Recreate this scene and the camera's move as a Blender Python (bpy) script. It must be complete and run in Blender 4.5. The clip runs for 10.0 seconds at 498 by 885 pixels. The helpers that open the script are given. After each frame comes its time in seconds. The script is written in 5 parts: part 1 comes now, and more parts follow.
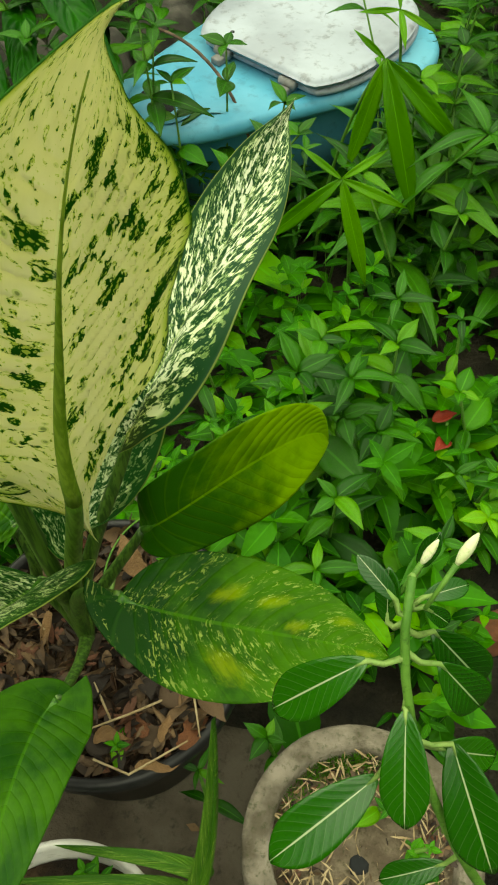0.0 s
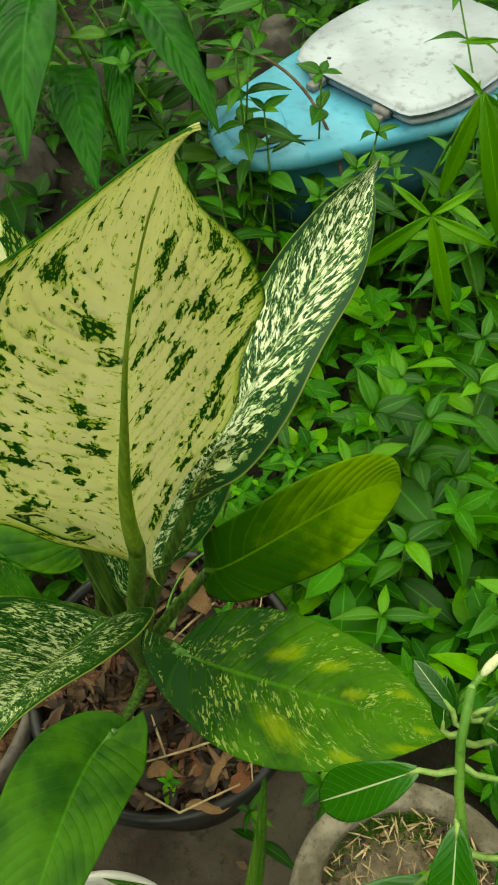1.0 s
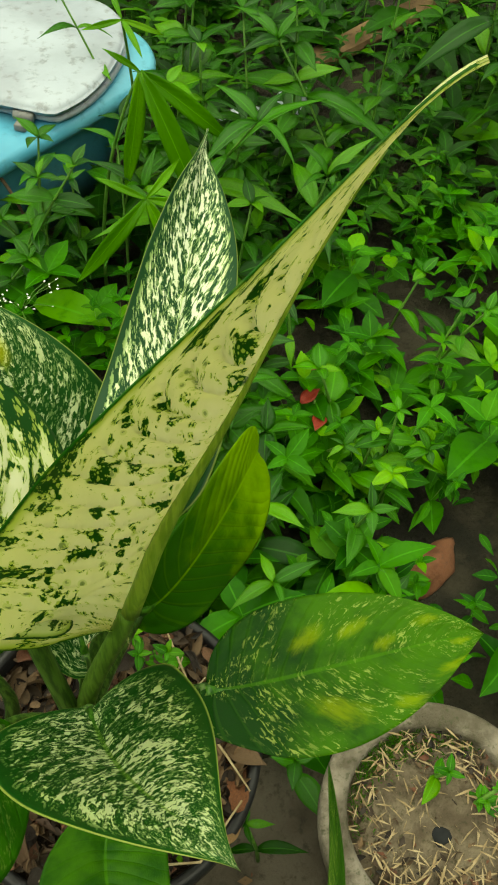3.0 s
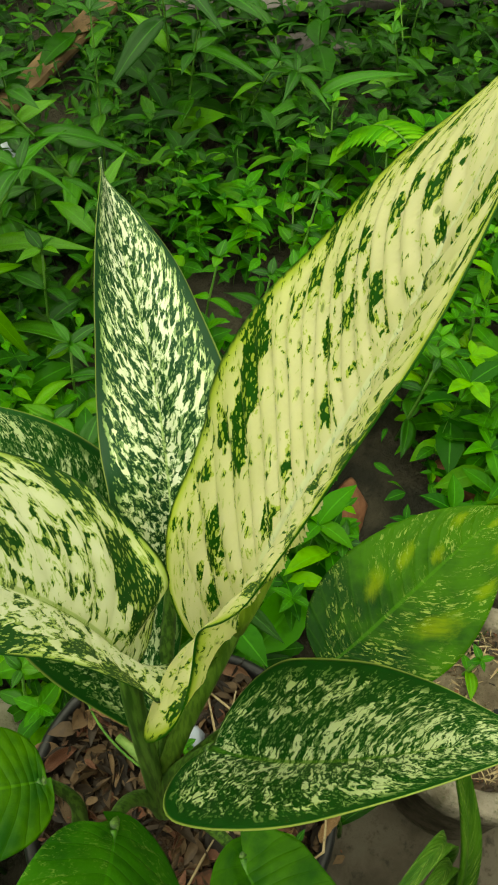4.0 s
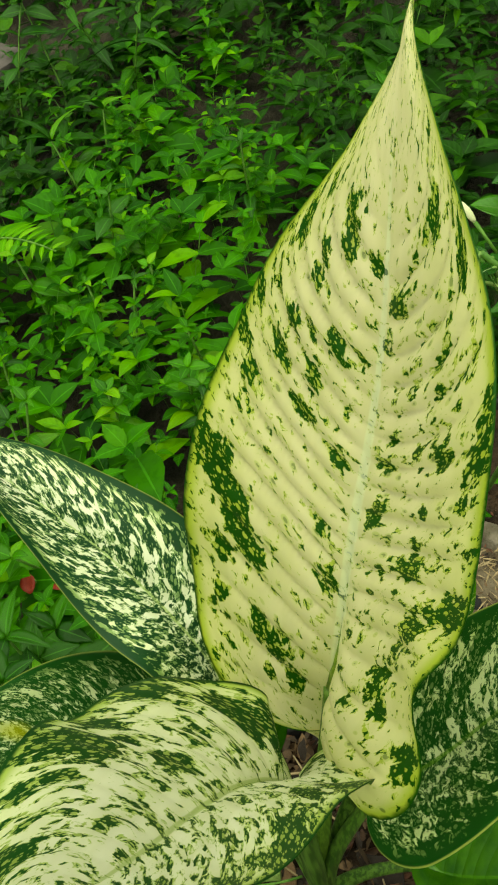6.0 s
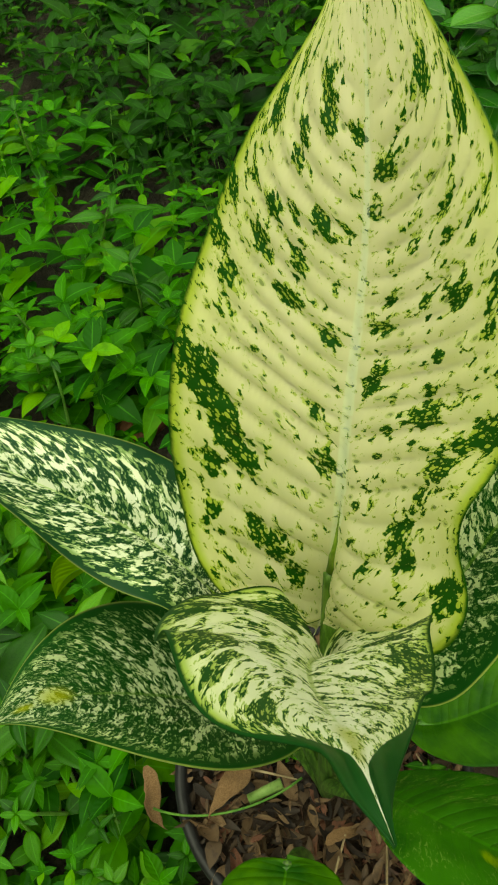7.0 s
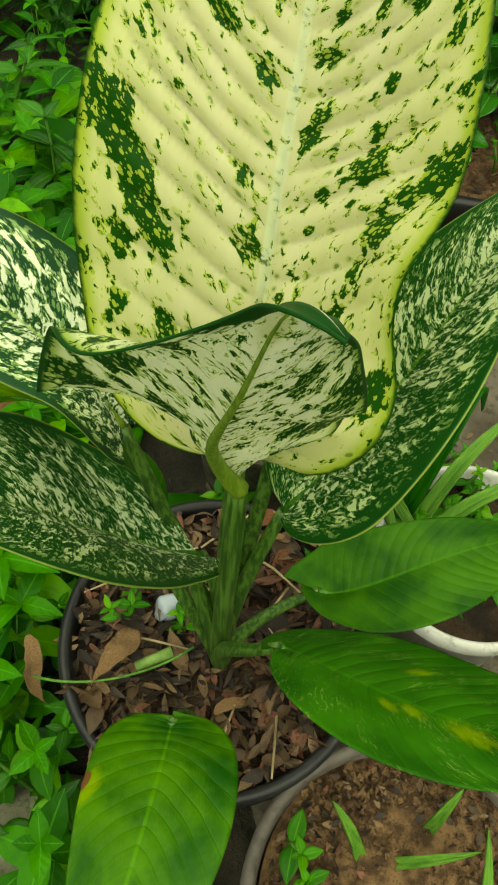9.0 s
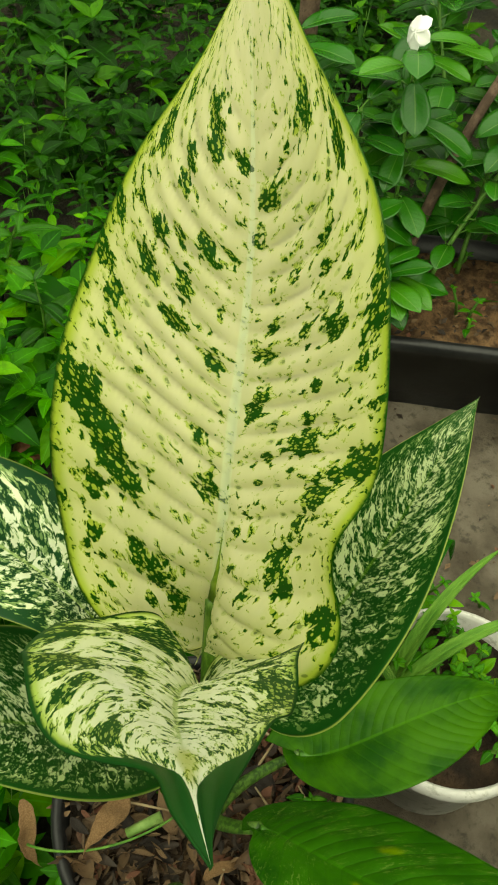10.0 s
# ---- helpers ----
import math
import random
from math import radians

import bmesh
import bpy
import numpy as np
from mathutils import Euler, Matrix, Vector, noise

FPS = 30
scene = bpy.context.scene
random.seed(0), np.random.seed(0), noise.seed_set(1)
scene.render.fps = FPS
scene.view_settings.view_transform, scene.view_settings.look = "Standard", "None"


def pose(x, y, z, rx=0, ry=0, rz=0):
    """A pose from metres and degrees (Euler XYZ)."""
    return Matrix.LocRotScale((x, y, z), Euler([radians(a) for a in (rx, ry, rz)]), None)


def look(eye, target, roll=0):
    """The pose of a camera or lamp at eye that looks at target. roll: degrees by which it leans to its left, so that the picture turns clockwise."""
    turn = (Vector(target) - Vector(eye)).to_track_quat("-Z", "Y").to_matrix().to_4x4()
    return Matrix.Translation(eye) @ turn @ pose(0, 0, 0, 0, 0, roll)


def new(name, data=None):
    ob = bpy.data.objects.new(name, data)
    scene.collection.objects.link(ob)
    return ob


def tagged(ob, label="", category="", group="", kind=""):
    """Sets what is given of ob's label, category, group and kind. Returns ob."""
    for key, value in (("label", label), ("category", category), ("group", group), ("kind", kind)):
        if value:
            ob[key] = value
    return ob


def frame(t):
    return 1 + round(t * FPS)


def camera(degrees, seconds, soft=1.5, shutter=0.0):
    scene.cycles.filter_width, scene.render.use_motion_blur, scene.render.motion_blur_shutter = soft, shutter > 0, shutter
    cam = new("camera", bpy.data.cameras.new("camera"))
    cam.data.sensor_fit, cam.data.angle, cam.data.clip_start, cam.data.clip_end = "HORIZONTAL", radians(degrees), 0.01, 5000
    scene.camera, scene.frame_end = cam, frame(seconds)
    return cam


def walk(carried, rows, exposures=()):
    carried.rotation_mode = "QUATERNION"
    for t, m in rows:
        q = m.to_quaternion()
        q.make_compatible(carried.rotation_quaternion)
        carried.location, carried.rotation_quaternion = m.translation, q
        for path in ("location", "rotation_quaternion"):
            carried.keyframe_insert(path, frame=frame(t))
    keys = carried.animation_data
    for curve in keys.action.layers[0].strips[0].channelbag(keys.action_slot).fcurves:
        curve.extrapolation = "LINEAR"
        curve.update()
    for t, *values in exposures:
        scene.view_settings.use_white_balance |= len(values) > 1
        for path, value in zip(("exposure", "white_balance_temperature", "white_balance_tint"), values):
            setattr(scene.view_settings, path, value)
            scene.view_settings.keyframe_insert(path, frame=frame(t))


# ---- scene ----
cam = camera(33.62, 10.0, 2.0)
PATH = [
    (0, pose(0.1772, -0.2618, 1.0509, 34.65, 0.16, 10.38)),
    (0.5, pose(0.1993, -0.2373, 1.0636, 35.31, 1.03, 11.98)),
    (1, pose(0.1768, -0.2284, 1.0644, 35.25, 2.75, 16.13)),
    (1.5, pose(0.1528, -0.2143, 1.0572, 35.46, 3.61, 18.65)),
    (2, pose(0.1256, -0.2008, 1.0523, 35.19, 3.04, 17.9)),
    (2.5, pose(0.0657, -0.2109, 1.0552, 34.91, -1.4, 2.63)),
    (2.7, pose(0.0366, -0.2225, 1.0527, 35.24, -1.62, -6.35)),
    (3.8, pose(-0.1014, -0.172, 1.0232, 36.07, -3.71, -34.98)),
    (4, pose(-0.1392, -0.1615, 1.0359, 37.65, -0.88, -43.69)),
    (4.5, pose(-0.1591, -0.1137, 1.0413, 38.97, 1.62, -57.44)),
    (5, pose(-0.176, -0.0795, 1.0621, 39.17, 2.77, -66.93)),
    (5.2, pose(-0.1994, -0.0678, 1.0709, 39.89, 4.05, -73.04)),
    (6.3, pose(-0.1884, -0.0339, 1.0795, 37.19, 9.92, -91.06)),
    (6.5, pose(-0.1999, -0.0228, 1.0812, 35.69, 9.5, -96.4)),
    (7, pose(-0.2187, 0.0629, 1.0796, 34.04, 5.82, -105.37)),
    (7.5, pose(-0.2475, 0.1109, 1.0165, 33.83, 3.06, -104.24)),
    (8, pose(-0.2637, 0.0806, 0.9837, 31.66, -0.15, -104.38)),
    (8.5, pose(-0.2637, 0.0755, 0.9815, 30.08, -1.64, -105.37)),
    (9, pose(-0.2585, 0.0792, 0.9887, 30.29, -1.7, -105.19)),
    (9.5, pose(-0.2442, 0.068, 1.0303, 31.7, -1.4, -105.63)),
    (10, pose(-0.2252, 0.0492, 1.0759, 36.1, -0.58, -107.1)),
]
walk(cam, PATH, [(0, 1.08, 8350, -13), (2.5, 1.08, 8350, -13), (5, 0.98, 8350, -13), (7.5, 0.86, 8350, -17), (8.5, 0.98, 8350, -18), (9.5, 1.1, 8350, -13), (10, 0.98, 8350, -13)])

# ---------------------------------------------------------------- light
world = bpy.data.worlds.new("world")
scene.world = world
world.use_nodes = True
wn = world.node_tree
sky = wn.nodes.new("ShaderNodeTexSky")
sky.sky_type = "NISHITA"
sky.sun_disc = False
sky.sun_elevation = radians(80)
sky.sun_rotation = radians(-69)
grey = wn.nodes.new("ShaderNodeHueSaturation")
grey.inputs["Saturation"].default_value = 0.10  # thin bright cloud
wn.links.new(sky.outputs[0], grey.inputs["Color"])
wn.links.new(grey.outputs[0], wn.nodes["Background"].inputs[0])
wn.nodes["Background"].inputs[1].default_value = 0.15
sun = new("sun", bpy.data.lights.new("sun", "SUN"))
sun.data.energy = 1.5
sun.data.angle = radians(110)
sun.data.color = (1.0, 0.97, 0.9)
sun.matrix_world = look((-0.5, 0.2, 3.0), (0, 0, 0))


# ---------------------------------------------------------------- materials
class Nodes:
    """Short-hand for building a node material."""

    def __init__(self, name):
        self.mat = bpy.data.materials.new(name)
        self.mat.use_nodes = True
        self.tree = self.mat.node_tree
        self.bsdf = self.tree.nodes["Principled BSDF"]
        self.out = self.tree.nodes["Material Output"]

    def put(self, sock, value):
        if isinstance(value, bpy.types.NodeSocket):
            self.tree.links.new(value, sock)
        elif isinstance(value, (tuple, list)) and len(value) == 3 and sock.type == "RGBA":
            sock.default_value = (*value, 1)
        else:
            sock.default_value = value

    def node(self, kind, out=0, ins=(), **props):
        n = self.tree.nodes.new(kind)
        for k, v in props.items():
            setattr(n, k, v)
        for key, v in dict(ins).items():
            self.put(n.inputs[key], v)
        return n.outputs[out]

    def math(self, op, a, b=0.0, c=0.0, clamp=False):
        return self.node("ShaderNodeMath", 0, {0: a, 1: b, 2: c}, operation=op, use_clamp=clamp)

    def mix(self, fac, a, b):
        return self.node("ShaderNodeMix", 2, {0: fac, 6: a, 7: b}, data_type="RGBA")

    def noise(self, vec, scale, detail=3.0, rough=0.55, dist=0.0):
        return self.node("ShaderNodeTexNoise", 0, {"Vector": vec, "Scale": scale, "Detail": detail, "Roughness": rough, "Distortion": dist})

    def step(self, value, lo, hi):
        return self.node("ShaderNodeMapRange", 0, {0: value, 1: lo, 2: hi, 3: 0.0, 4: 1.0}, interpolation_type="SMOOTHSTEP")

    def object_coords(self):
        return self.node("ShaderNodeTexCoord", 3)

    def random(self):
        return self.node("ShaderNodeObjectInfo", 5)

    def island(self):
        return self.node("ShaderNodeNewGeometry", 8)

    def bump(self, height, strength=0.3, distance=0.002):
        self.put(self.bsdf.inputs["Normal"], self.node("ShaderNodeBump", 0, {"Height": height, "Strength": strength, "Distance": distance}))

    def done(self, color, rough=0.5, translucent=0.0, spec=0.5, passing=None, coat=0.0):
        self.put(self.bsdf.inputs["Base Color"], color)
        self.put(self.bsdf.inputs["Roughness"], rough)
        self.bsdf.inputs["Specular IOR Level"].default_value = spec
        self.bsdf.inputs["Coat Weight"].default_value = coat
        if translucent:
            t = self.node("ShaderNodeBsdfTranslucent", 0, {0: passing if passing is not None else color})
            m = self.node("ShaderNodeMixShader", 0, {0: translucent, 1: self.bsdf.outputs[0], 2: t})
            self.tree.links.new(m, self.out.inputs[0])
        return self.mat


def vein_of(v, t):
    """The place on the midrib from which the side vein at (across, along) starts."""
    k = 0.84 * abs(v) ** 1.25 + 0.002
    return ((1 + k) - math.sqrt(max(0.0, (1 + k) ** 2 - 4 * k * t))) / (2 * k)


def leaf_uv(n):
    """Across (-1 to 1), its size, along (0 to 1), and the coordinate that is constant along a side vein."""
    uv = n.node("ShaderNodeUVMap", 0, uv_map="leaf")
    sep = n.tree.nodes.new("ShaderNodeSeparateXYZ")
    n.tree.links.new(uv, sep.inputs[0])
    side = sep.outputs[0]
    away = n.math("ABSOLUTE", side)
    along = sep.outputs[1]
    k = n.math("ADD", n.math("MULTIPLY", n.math("POWER", away, 1.25), 0.84), 0.002)
    k1 = n.math("ADD", k, 1.0)
    root = n.math("SQRT", n.math("MAXIMUM", n.math("SUBTRACT", n.math("MULTIPLY", k1, k1), n.math("MULTIPLY", n.math("MULTIPLY", k, 4.0), along)), 0.0))
    vein = n.math("DIVIDE", n.math("SUBTRACT", k1, root), n.math("MULTIPLY", k, 2.0))
    return uv, side, away, along, vein


def variegated(name, cream, green, cover, size, fleck, blotch, share, seed, rough=0.33, edge=0.95, translucent=0.25, tint=(0.42, 0.55, 0.03), dots=0.0, fade=0.0, spread=0.085, spots=(), yellow=(), margin=0.0, rib=(0.3, 0.4, 0.1), rib_width=0.03, crisp=0.012, dark_dots=0.0, ragged=0.6, tip_green=0.0):
    """Leaf skin of pale and green flecks that run along the side veins. cover: the green share; size: half-width and length of
    the leaf; fleck, blotch: length and width of one, in metres; share: how much the blotches count; dots, dark_dots: pale specks
    in the green and green specks in the pale; fade: more green outwards; spots, yellow: single dark or yellow blotches
    (across, along, radius); margin: a thin pale line along the edge; rib: the midrib's colour and half-width; tip_green: how far the green rim widens
    towards the tip."""
    n = Nodes(name)
    uv, side, away, along, vein = leaf_uv(n)
    xs, ys = n.math("MULTIPLY", side, size[0]), n.math("MULTIPLY", vein, size[1])

    def field(dim, z, detail, coarse=0.62):
        v = n.node("ShaderNodeCombineXYZ", 0, {0: n.math("MULTIPLY", xs, 1 / dim[0]), 1: n.math("MULTIPLY", ys, 1 / dim[1]), 2: z})
        return n.noise(v, 1.0, detail, coarse, ragged)

    def specks(scale, z, small, big):
        """Round specks of unequal size: 1 inside."""
        t = n.tree.nodes.new("ShaderNodeTexVoronoi")
        t.voronoi_dimensions = "2D"
        n.put(t.inputs["Vector"], n.node("ShaderNodeCombineXYZ", 0, {0: n.math("ADD", n.math("MULTIPLY", xs, 0.7), z), 1: ys, 2: 0.0}))
        t.inputs["Scale"].default_value = scale
        sep = n.tree.nodes.new("ShaderNodeSeparateColor")
        n.tree.links.new(t.outputs["Color"], sep.inputs[0])
        r = n.math("ADD", small, n.math("MULTIPLY", sep.outputs[0], big - small))
        return n.step(n.math("SUBTRACT", r, t.outputs["Distance"]), 0.0, 0.07)

    f1, f2 = field(fleck, seed, 3.0), field(blotch, seed + 5.3, 5.0, 0.7)
    f = n.math("ADD", n.math("MULTIPLY", f1, 1 - share), n.math("MULTIPLY", f2, share))
    if fade:
        f = n.math("ADD", f, n.math("MULTIPLY", n.math("POWER", away, 2.0), fade))
    here = n.node("ShaderNodeCombineXYZ", 0, {0: xs, 1: ys, 2: 0.0})

    def blot(marks):
        total = None
        for v, t, r in marks:
            at = (v * size[0], vein_of(v, t) * size[1], 0.0)
            d = n.node("ShaderNodeVectorMath", 1, {0: here, 1: at}, operation="DISTANCE")
            m = n.step(d, r * 1.55, r * 0.3)
            total = m if total is None else n.math("MAXIMUM", total, m)
        return total

    if spots:
        f = n.math("ADD", f, n.math("MULTIPLY", blot(spots), 0.16))
    thr = 0.5 + (0.5 - cover) * 2.6 * spread
    out = n.math("ADD", away, n.math("MULTIPLY", n.step(along, 0.78, 0.95), tip_green))
    rim = n.step(n.math("ADD", out, n.math("MULTIPLY", n.math("SUBTRACT", f1, 0.5), 0.30 if edge < 0.9 else 0.04)), edge - 0.015, edge + 0.02)
    dark = n.step(f, thr, thr + crisp)
    halo = n.math("MAXIMUM", n.step(f, thr - 0.032, thr - 0.010), n.step(away, edge - 0.09, edge))
    if dark_dots:
        dd = n.math("MULTIPLY", specks(150.0, seed + 3.1, -0.6, 0.24), dark_dots)
        dark = n.math("MAXIMUM", dark, dd)
        halo = n.math("MAXIMUM", halo, n.math("MULTIPLY", specks(150.0, seed + 3.1, -0.5, 0.38), dark_dots))
    if dots:
        pale = n.math("MAXIMUM", specks(300.0, seed, -0.1, 0.42), specks(560.0, seed + 1.7, -0.25, 0.4))
        dark = n.math("MULTIPLY", dark, n.math("SUBTRACT", 1.0, n.math("MULTIPLY", pale, dots)))
    dark = n.math("MAXIMUM", dark, rim)
    soft = n.noise(uv, 6.0, 4.0)
    gcol = n.mix(soft, green, tuple(min(1, c * 2.0) for c in green))
    ccol = n.mix(n.step(soft, 0.35, 0.65), cream, tuple(c * k for c, k in zip(cream, (0.88, 0.90, 0.8))))
    ccol = n.mix(n.math("MULTIPLY", n.math("POWER", away, 3.0), 0.6), ccol, tuple(c * k for c, k in zip(cream, (0.85, 0.98, 0.35))))
    col = n.mix(dark, n.mix(n.math("MULTIPLY", halo, 0.85), ccol, tint), gcol)
    line = n.math("MULTIPLY", n.step(n.math("DIVIDE", away, n.math("SUBTRACT", 1.35, along)), rib_width * 1.15, rib_width * 0.85), n.step(along, 0.95, 0.75) if not tip_green else n.step(along, 0.82, 0.68))
    col = n.mix(n.math("MULTIPLY", line, n.math("SUBTRACT", 0.9, n.math("MULTIPLY", n.step(f1, 0.54, 0.58), 0.6))), col, rib)
    if yellow:
        col = n.mix(n.math("MULTIPLY", blot(yellow), 0.75), col, (0.42, 0.46, 0.02))
    if margin:
        col = n.mix(n.math("MULTIPLY", n.step(away, 0.975, 0.992), margin), col, (0.45, 0.55, 0.12))
    n.bump(n.math("ADD", n.noise(uv, 70.0, 3.0), n.math("MULTIPLY", dark, 0.25)), 0.06, 0.001)
    glow = n.mix(dark, n.mix(n.math("MULTIPLY", halo, 0.5), tuple(min(0.95, c * k) for c, k in zip(cream, (1.2, 1.22, 1.0))), tint), tuple(c * 2.5 for c in green))
    return n.done(col, n.math("ADD", rough, n.math("MULTIPLY", soft, 0.16)), translucent, spec=0.25, passing=glow)


def plain_leaf(name, green, light, seed, rough=0.35, translucent=0.3, spots=(), size=(0.05, 0.2), yellow=(0.38, 0.50, 0.010), veins=19.0, fleck=0.0, tip=0.0, scar=(), spec=0.15):
    """Green leaf skin with side veins a little lighter; yellow blotches, pale flecks, a lighter tip and a brown scar if asked."""
    n = Nodes(name)
    uv, side, away, along, vein = leaf_uv(n)
    soft = n.noise(n.node("ShaderNodeCombineXYZ", 0, {0: n.math("MULTIPLY", side, 0.5), 1: n.math("MULTIPLY", along, 2.0), 2: seed}), 2.2, 6.0, 0.6)
    amount = n.step(n.math("ADD", soft, n.math("MULTIPLY", n.math("SUBTRACT", along, 0.5), tip)), 0.3, 0.7)
    col = n.mix(amount, green, light)
    wave = n.math("SINE", n.math("MULTIPLY", vein, veins * 6.283))
    col = n.mix(n.math("MULTIPLY", n.step(wave, 0.86, 1.0), 0.10), col, tuple(min(1, c * 1.4) for c in light))
    xs, ys = n.math("MULTIPLY", side, size[0]), n.math("MULTIPLY", vein, size[1])
    here = n.node("ShaderNodeCombineXYZ", 0, {0: xs, 1: ys, 2: 0.0})

    def near(marks):
        total = 0.0
        for v, t, r in marks:
            d = n.node("ShaderNodeVectorMath", 1, {0: here, 1: (v * size[0], vein_of(v, t) * size[1], 0.0)}, operation="DISTANCE")
            total = n.math("MAXIMUM", total, n.step(d, r * 2.0, 0.0))
        return total

    if spots:
        ragged = n.noise(n.node("ShaderNodeCombineXYZ", 0, {0: n.math("MULTIPLY", xs, 110.0), 1: n.math("MULTIPLY", ys, 170.0), 2: seed}), 1.0, 6.0, 0.7, 0.5)
        col = n.mix(n.math("MULTIPLY", n.step(n.math("ADD", near(spots), n.math("MULTIPLY", n.math("SUBTRACT", ragged, 0.5), 1.5)), 0.2, 1.1), 0.48), col, yellow)
    if fleck:
        v = n.node("ShaderNodeCombineXYZ", 0, {0: n.math("MULTIPLY", xs, 170.0), 1: n.math("MULTIPLY", ys, 400.0), 2: seed})
        f = n.noise(v, 1.0, 4.0, 0.7, 0.9)
        where = n.step(n.noise(n.node("ShaderNodeCombineXYZ", 0, {0: xs, 1: ys, 2: seed}), 38.0, 2.0), 0.42, 0.62)
        col = n.mix(n.math("MULTIPLY", n.math("MULTIPLY", n.step(f, 0.55, 0.60), where), fleck), col, (0.42, 0.54, 0.12))
    if scar:
        col = n.mix(n.step(near(scar), 0.3, 0.5), col, (0.16, 0.07, 0.02))
    col = n.mix(n.math("MULTIPLY", n.step(away, 0.035, 0.015), 0.4), col, tuple(min(1, c * 1.5) for c in light))
    groove = n.math("POWER", n.math("ABSOLUTE", n.math("COSINE", n.math("ADD", n.math("MULTIPLY", vein, veins * 3.1416), n.math("MULTIPLY", soft, 2.5)))), 0.6)
    n.bump(n.math("ADD", n.math("MULTIPLY", groove, 1.0), n.math("MULTIPLY", n.noise(uv, 50.0, 3.0), 0.3)), 0.32, 0.003)
    return n.done(col, n.math("ADD", rough, n.math("MULTIPLY", soft, 0.16)), translucent, spec=spec)


def stalk_skin(name, dark, pale, seed):
    n = Nodes(name)
    p = n.object_coords()
    m = n.node("ShaderNodeMapping", 0, {0: p, 3: (220.0, 220.0, 14.0)})
    f = n.noise(m, 1.5, 3.0)
    n.bump(f, 0.2, 0.001)
    return n.done(n.mix(n.step(f, 0.4, 0.62), dark, pale), 0.45, 0.1)


def weed_skin(name, a, b, c, rough=0.3, translucent=0.3, rib=0.35, by_object=False, vein_lines=5.0, spec=0.08, pale=None, ridge=0.5):
    """Small-leaf skin with a paler midrib; each leaf takes a green of its own."""
    n = Nodes(name)
    uv, side, away, along, vein = leaf_uv(n)
    r = n.random() if by_object else n.island()
    col = n.mix(r, a, b)
    col = n.mix(n.step(n.math("FRACT", n.math("MULTIPLY", r, 7.31)), 0.78, 1.0), col, c)
    p = n.object_coords()
    blot = n.noise(p, 60.0, 3.0)
    col = n.mix(n.math("MULTIPLY", n.step(blot, 0.45, 0.75), 0.45), col, a)
    wave = n.math("SINE", n.math("MULTIPLY", n.math("SUBTRACT", along, n.math("MULTIPLY", away, 0.22)), vein_lines * 6.283))
    light = pale or tuple(min(1, x * 1.9 + 0.02) for x in b)
    col = n.mix(n.math("MULTIPLY", n.step(away, 0.5 / vein_lines, 0.15 / vein_lines), rib), col, light)
    if ridge < 0.5:
        col = n.mix(n.math("MULTIPLY", n.step(wave, 0.93, 1.0), 0.07), col, light)
    n.bump(n.math("ADD", n.math("MULTIPLY", wave, ridge), n.math("MULTIPLY", n.noise(p, 200.0, 2.0), 2 * ridge)), 0.25, 0.0015)
    return n.done(col, rough, translucent, spec=spec)


def rough_skin(name, a, b, scale, rough=0.9, bump=0.5, dist=0.004, c=None, spec=0.3):
    """Two or three colours in broad and fine noise: soil, stone, bark, dirty plastic."""
    n = Nodes(name)
    p = n.object_coords()
    broad, fine = n.noise(p, scale, 4.0), n.noise(p, scale * 6, 5.0, 0.65)
    col = n.mix(n.step(broad, 0.35, 0.65), a, b)
    col = n.mix(n.math("MULTIPLY", n.step(fine, 0.52, 0.7), 0.7), col, c if c else tuple(x * 0.5 for x in a))
    n.bump(n.math("ADD", broad, fine), bump, dist)
    return n.done(col, rough, spec=spec)


SPOTS_LEFT = [(-0.80, 0.821, 0.0060), (-0.82, 0.779, 0.0091), (-0.38, 0.796, 0.0110), (-0.32, 0.767, 0.0084), (-0.08, 0.750, 0.0070), (-0.50, 0.754, 0.0062), (-0.50, 0.725, 0.0057),
              (-0.78, 0.700, 0.0048), (-0.92, 0.683, 0.0057), (-0.92, 0.613, 0.0076), (-0.60, 0.667, 0.0076), (-0.63, 0.617, 0.0081), (-0.47, 0.662, 0.0064), (-0.27, 0.646, 0.0081),
              (-0.10, 0.633, 0.0052), (-0.38, 0.592, 0.0070), (-0.77, 0.554, 0.0076), (-0.40, 0.529, 0.0088), (-0.15, 0.475, 0.0060), (-0.83, 0.400, 0.0132), (-0.73, 0.358, 0.0122),
              (-0.68, 0.321, 0.0122), (-0.58, 0.279, 0.0093), (-0.77, 0.267, 0.0064), (-0.12, 0.283, 0.0094), (-0.53, 0.179, 0.0077), (-0.42, 0.154, 0.0098), (-0.28, 0.117, 0.0085),
              (-0.80, 0.200, 0.0045), (-0.18, 0.358, 0.0052), (-0.47, 0.113, 0.0044)]
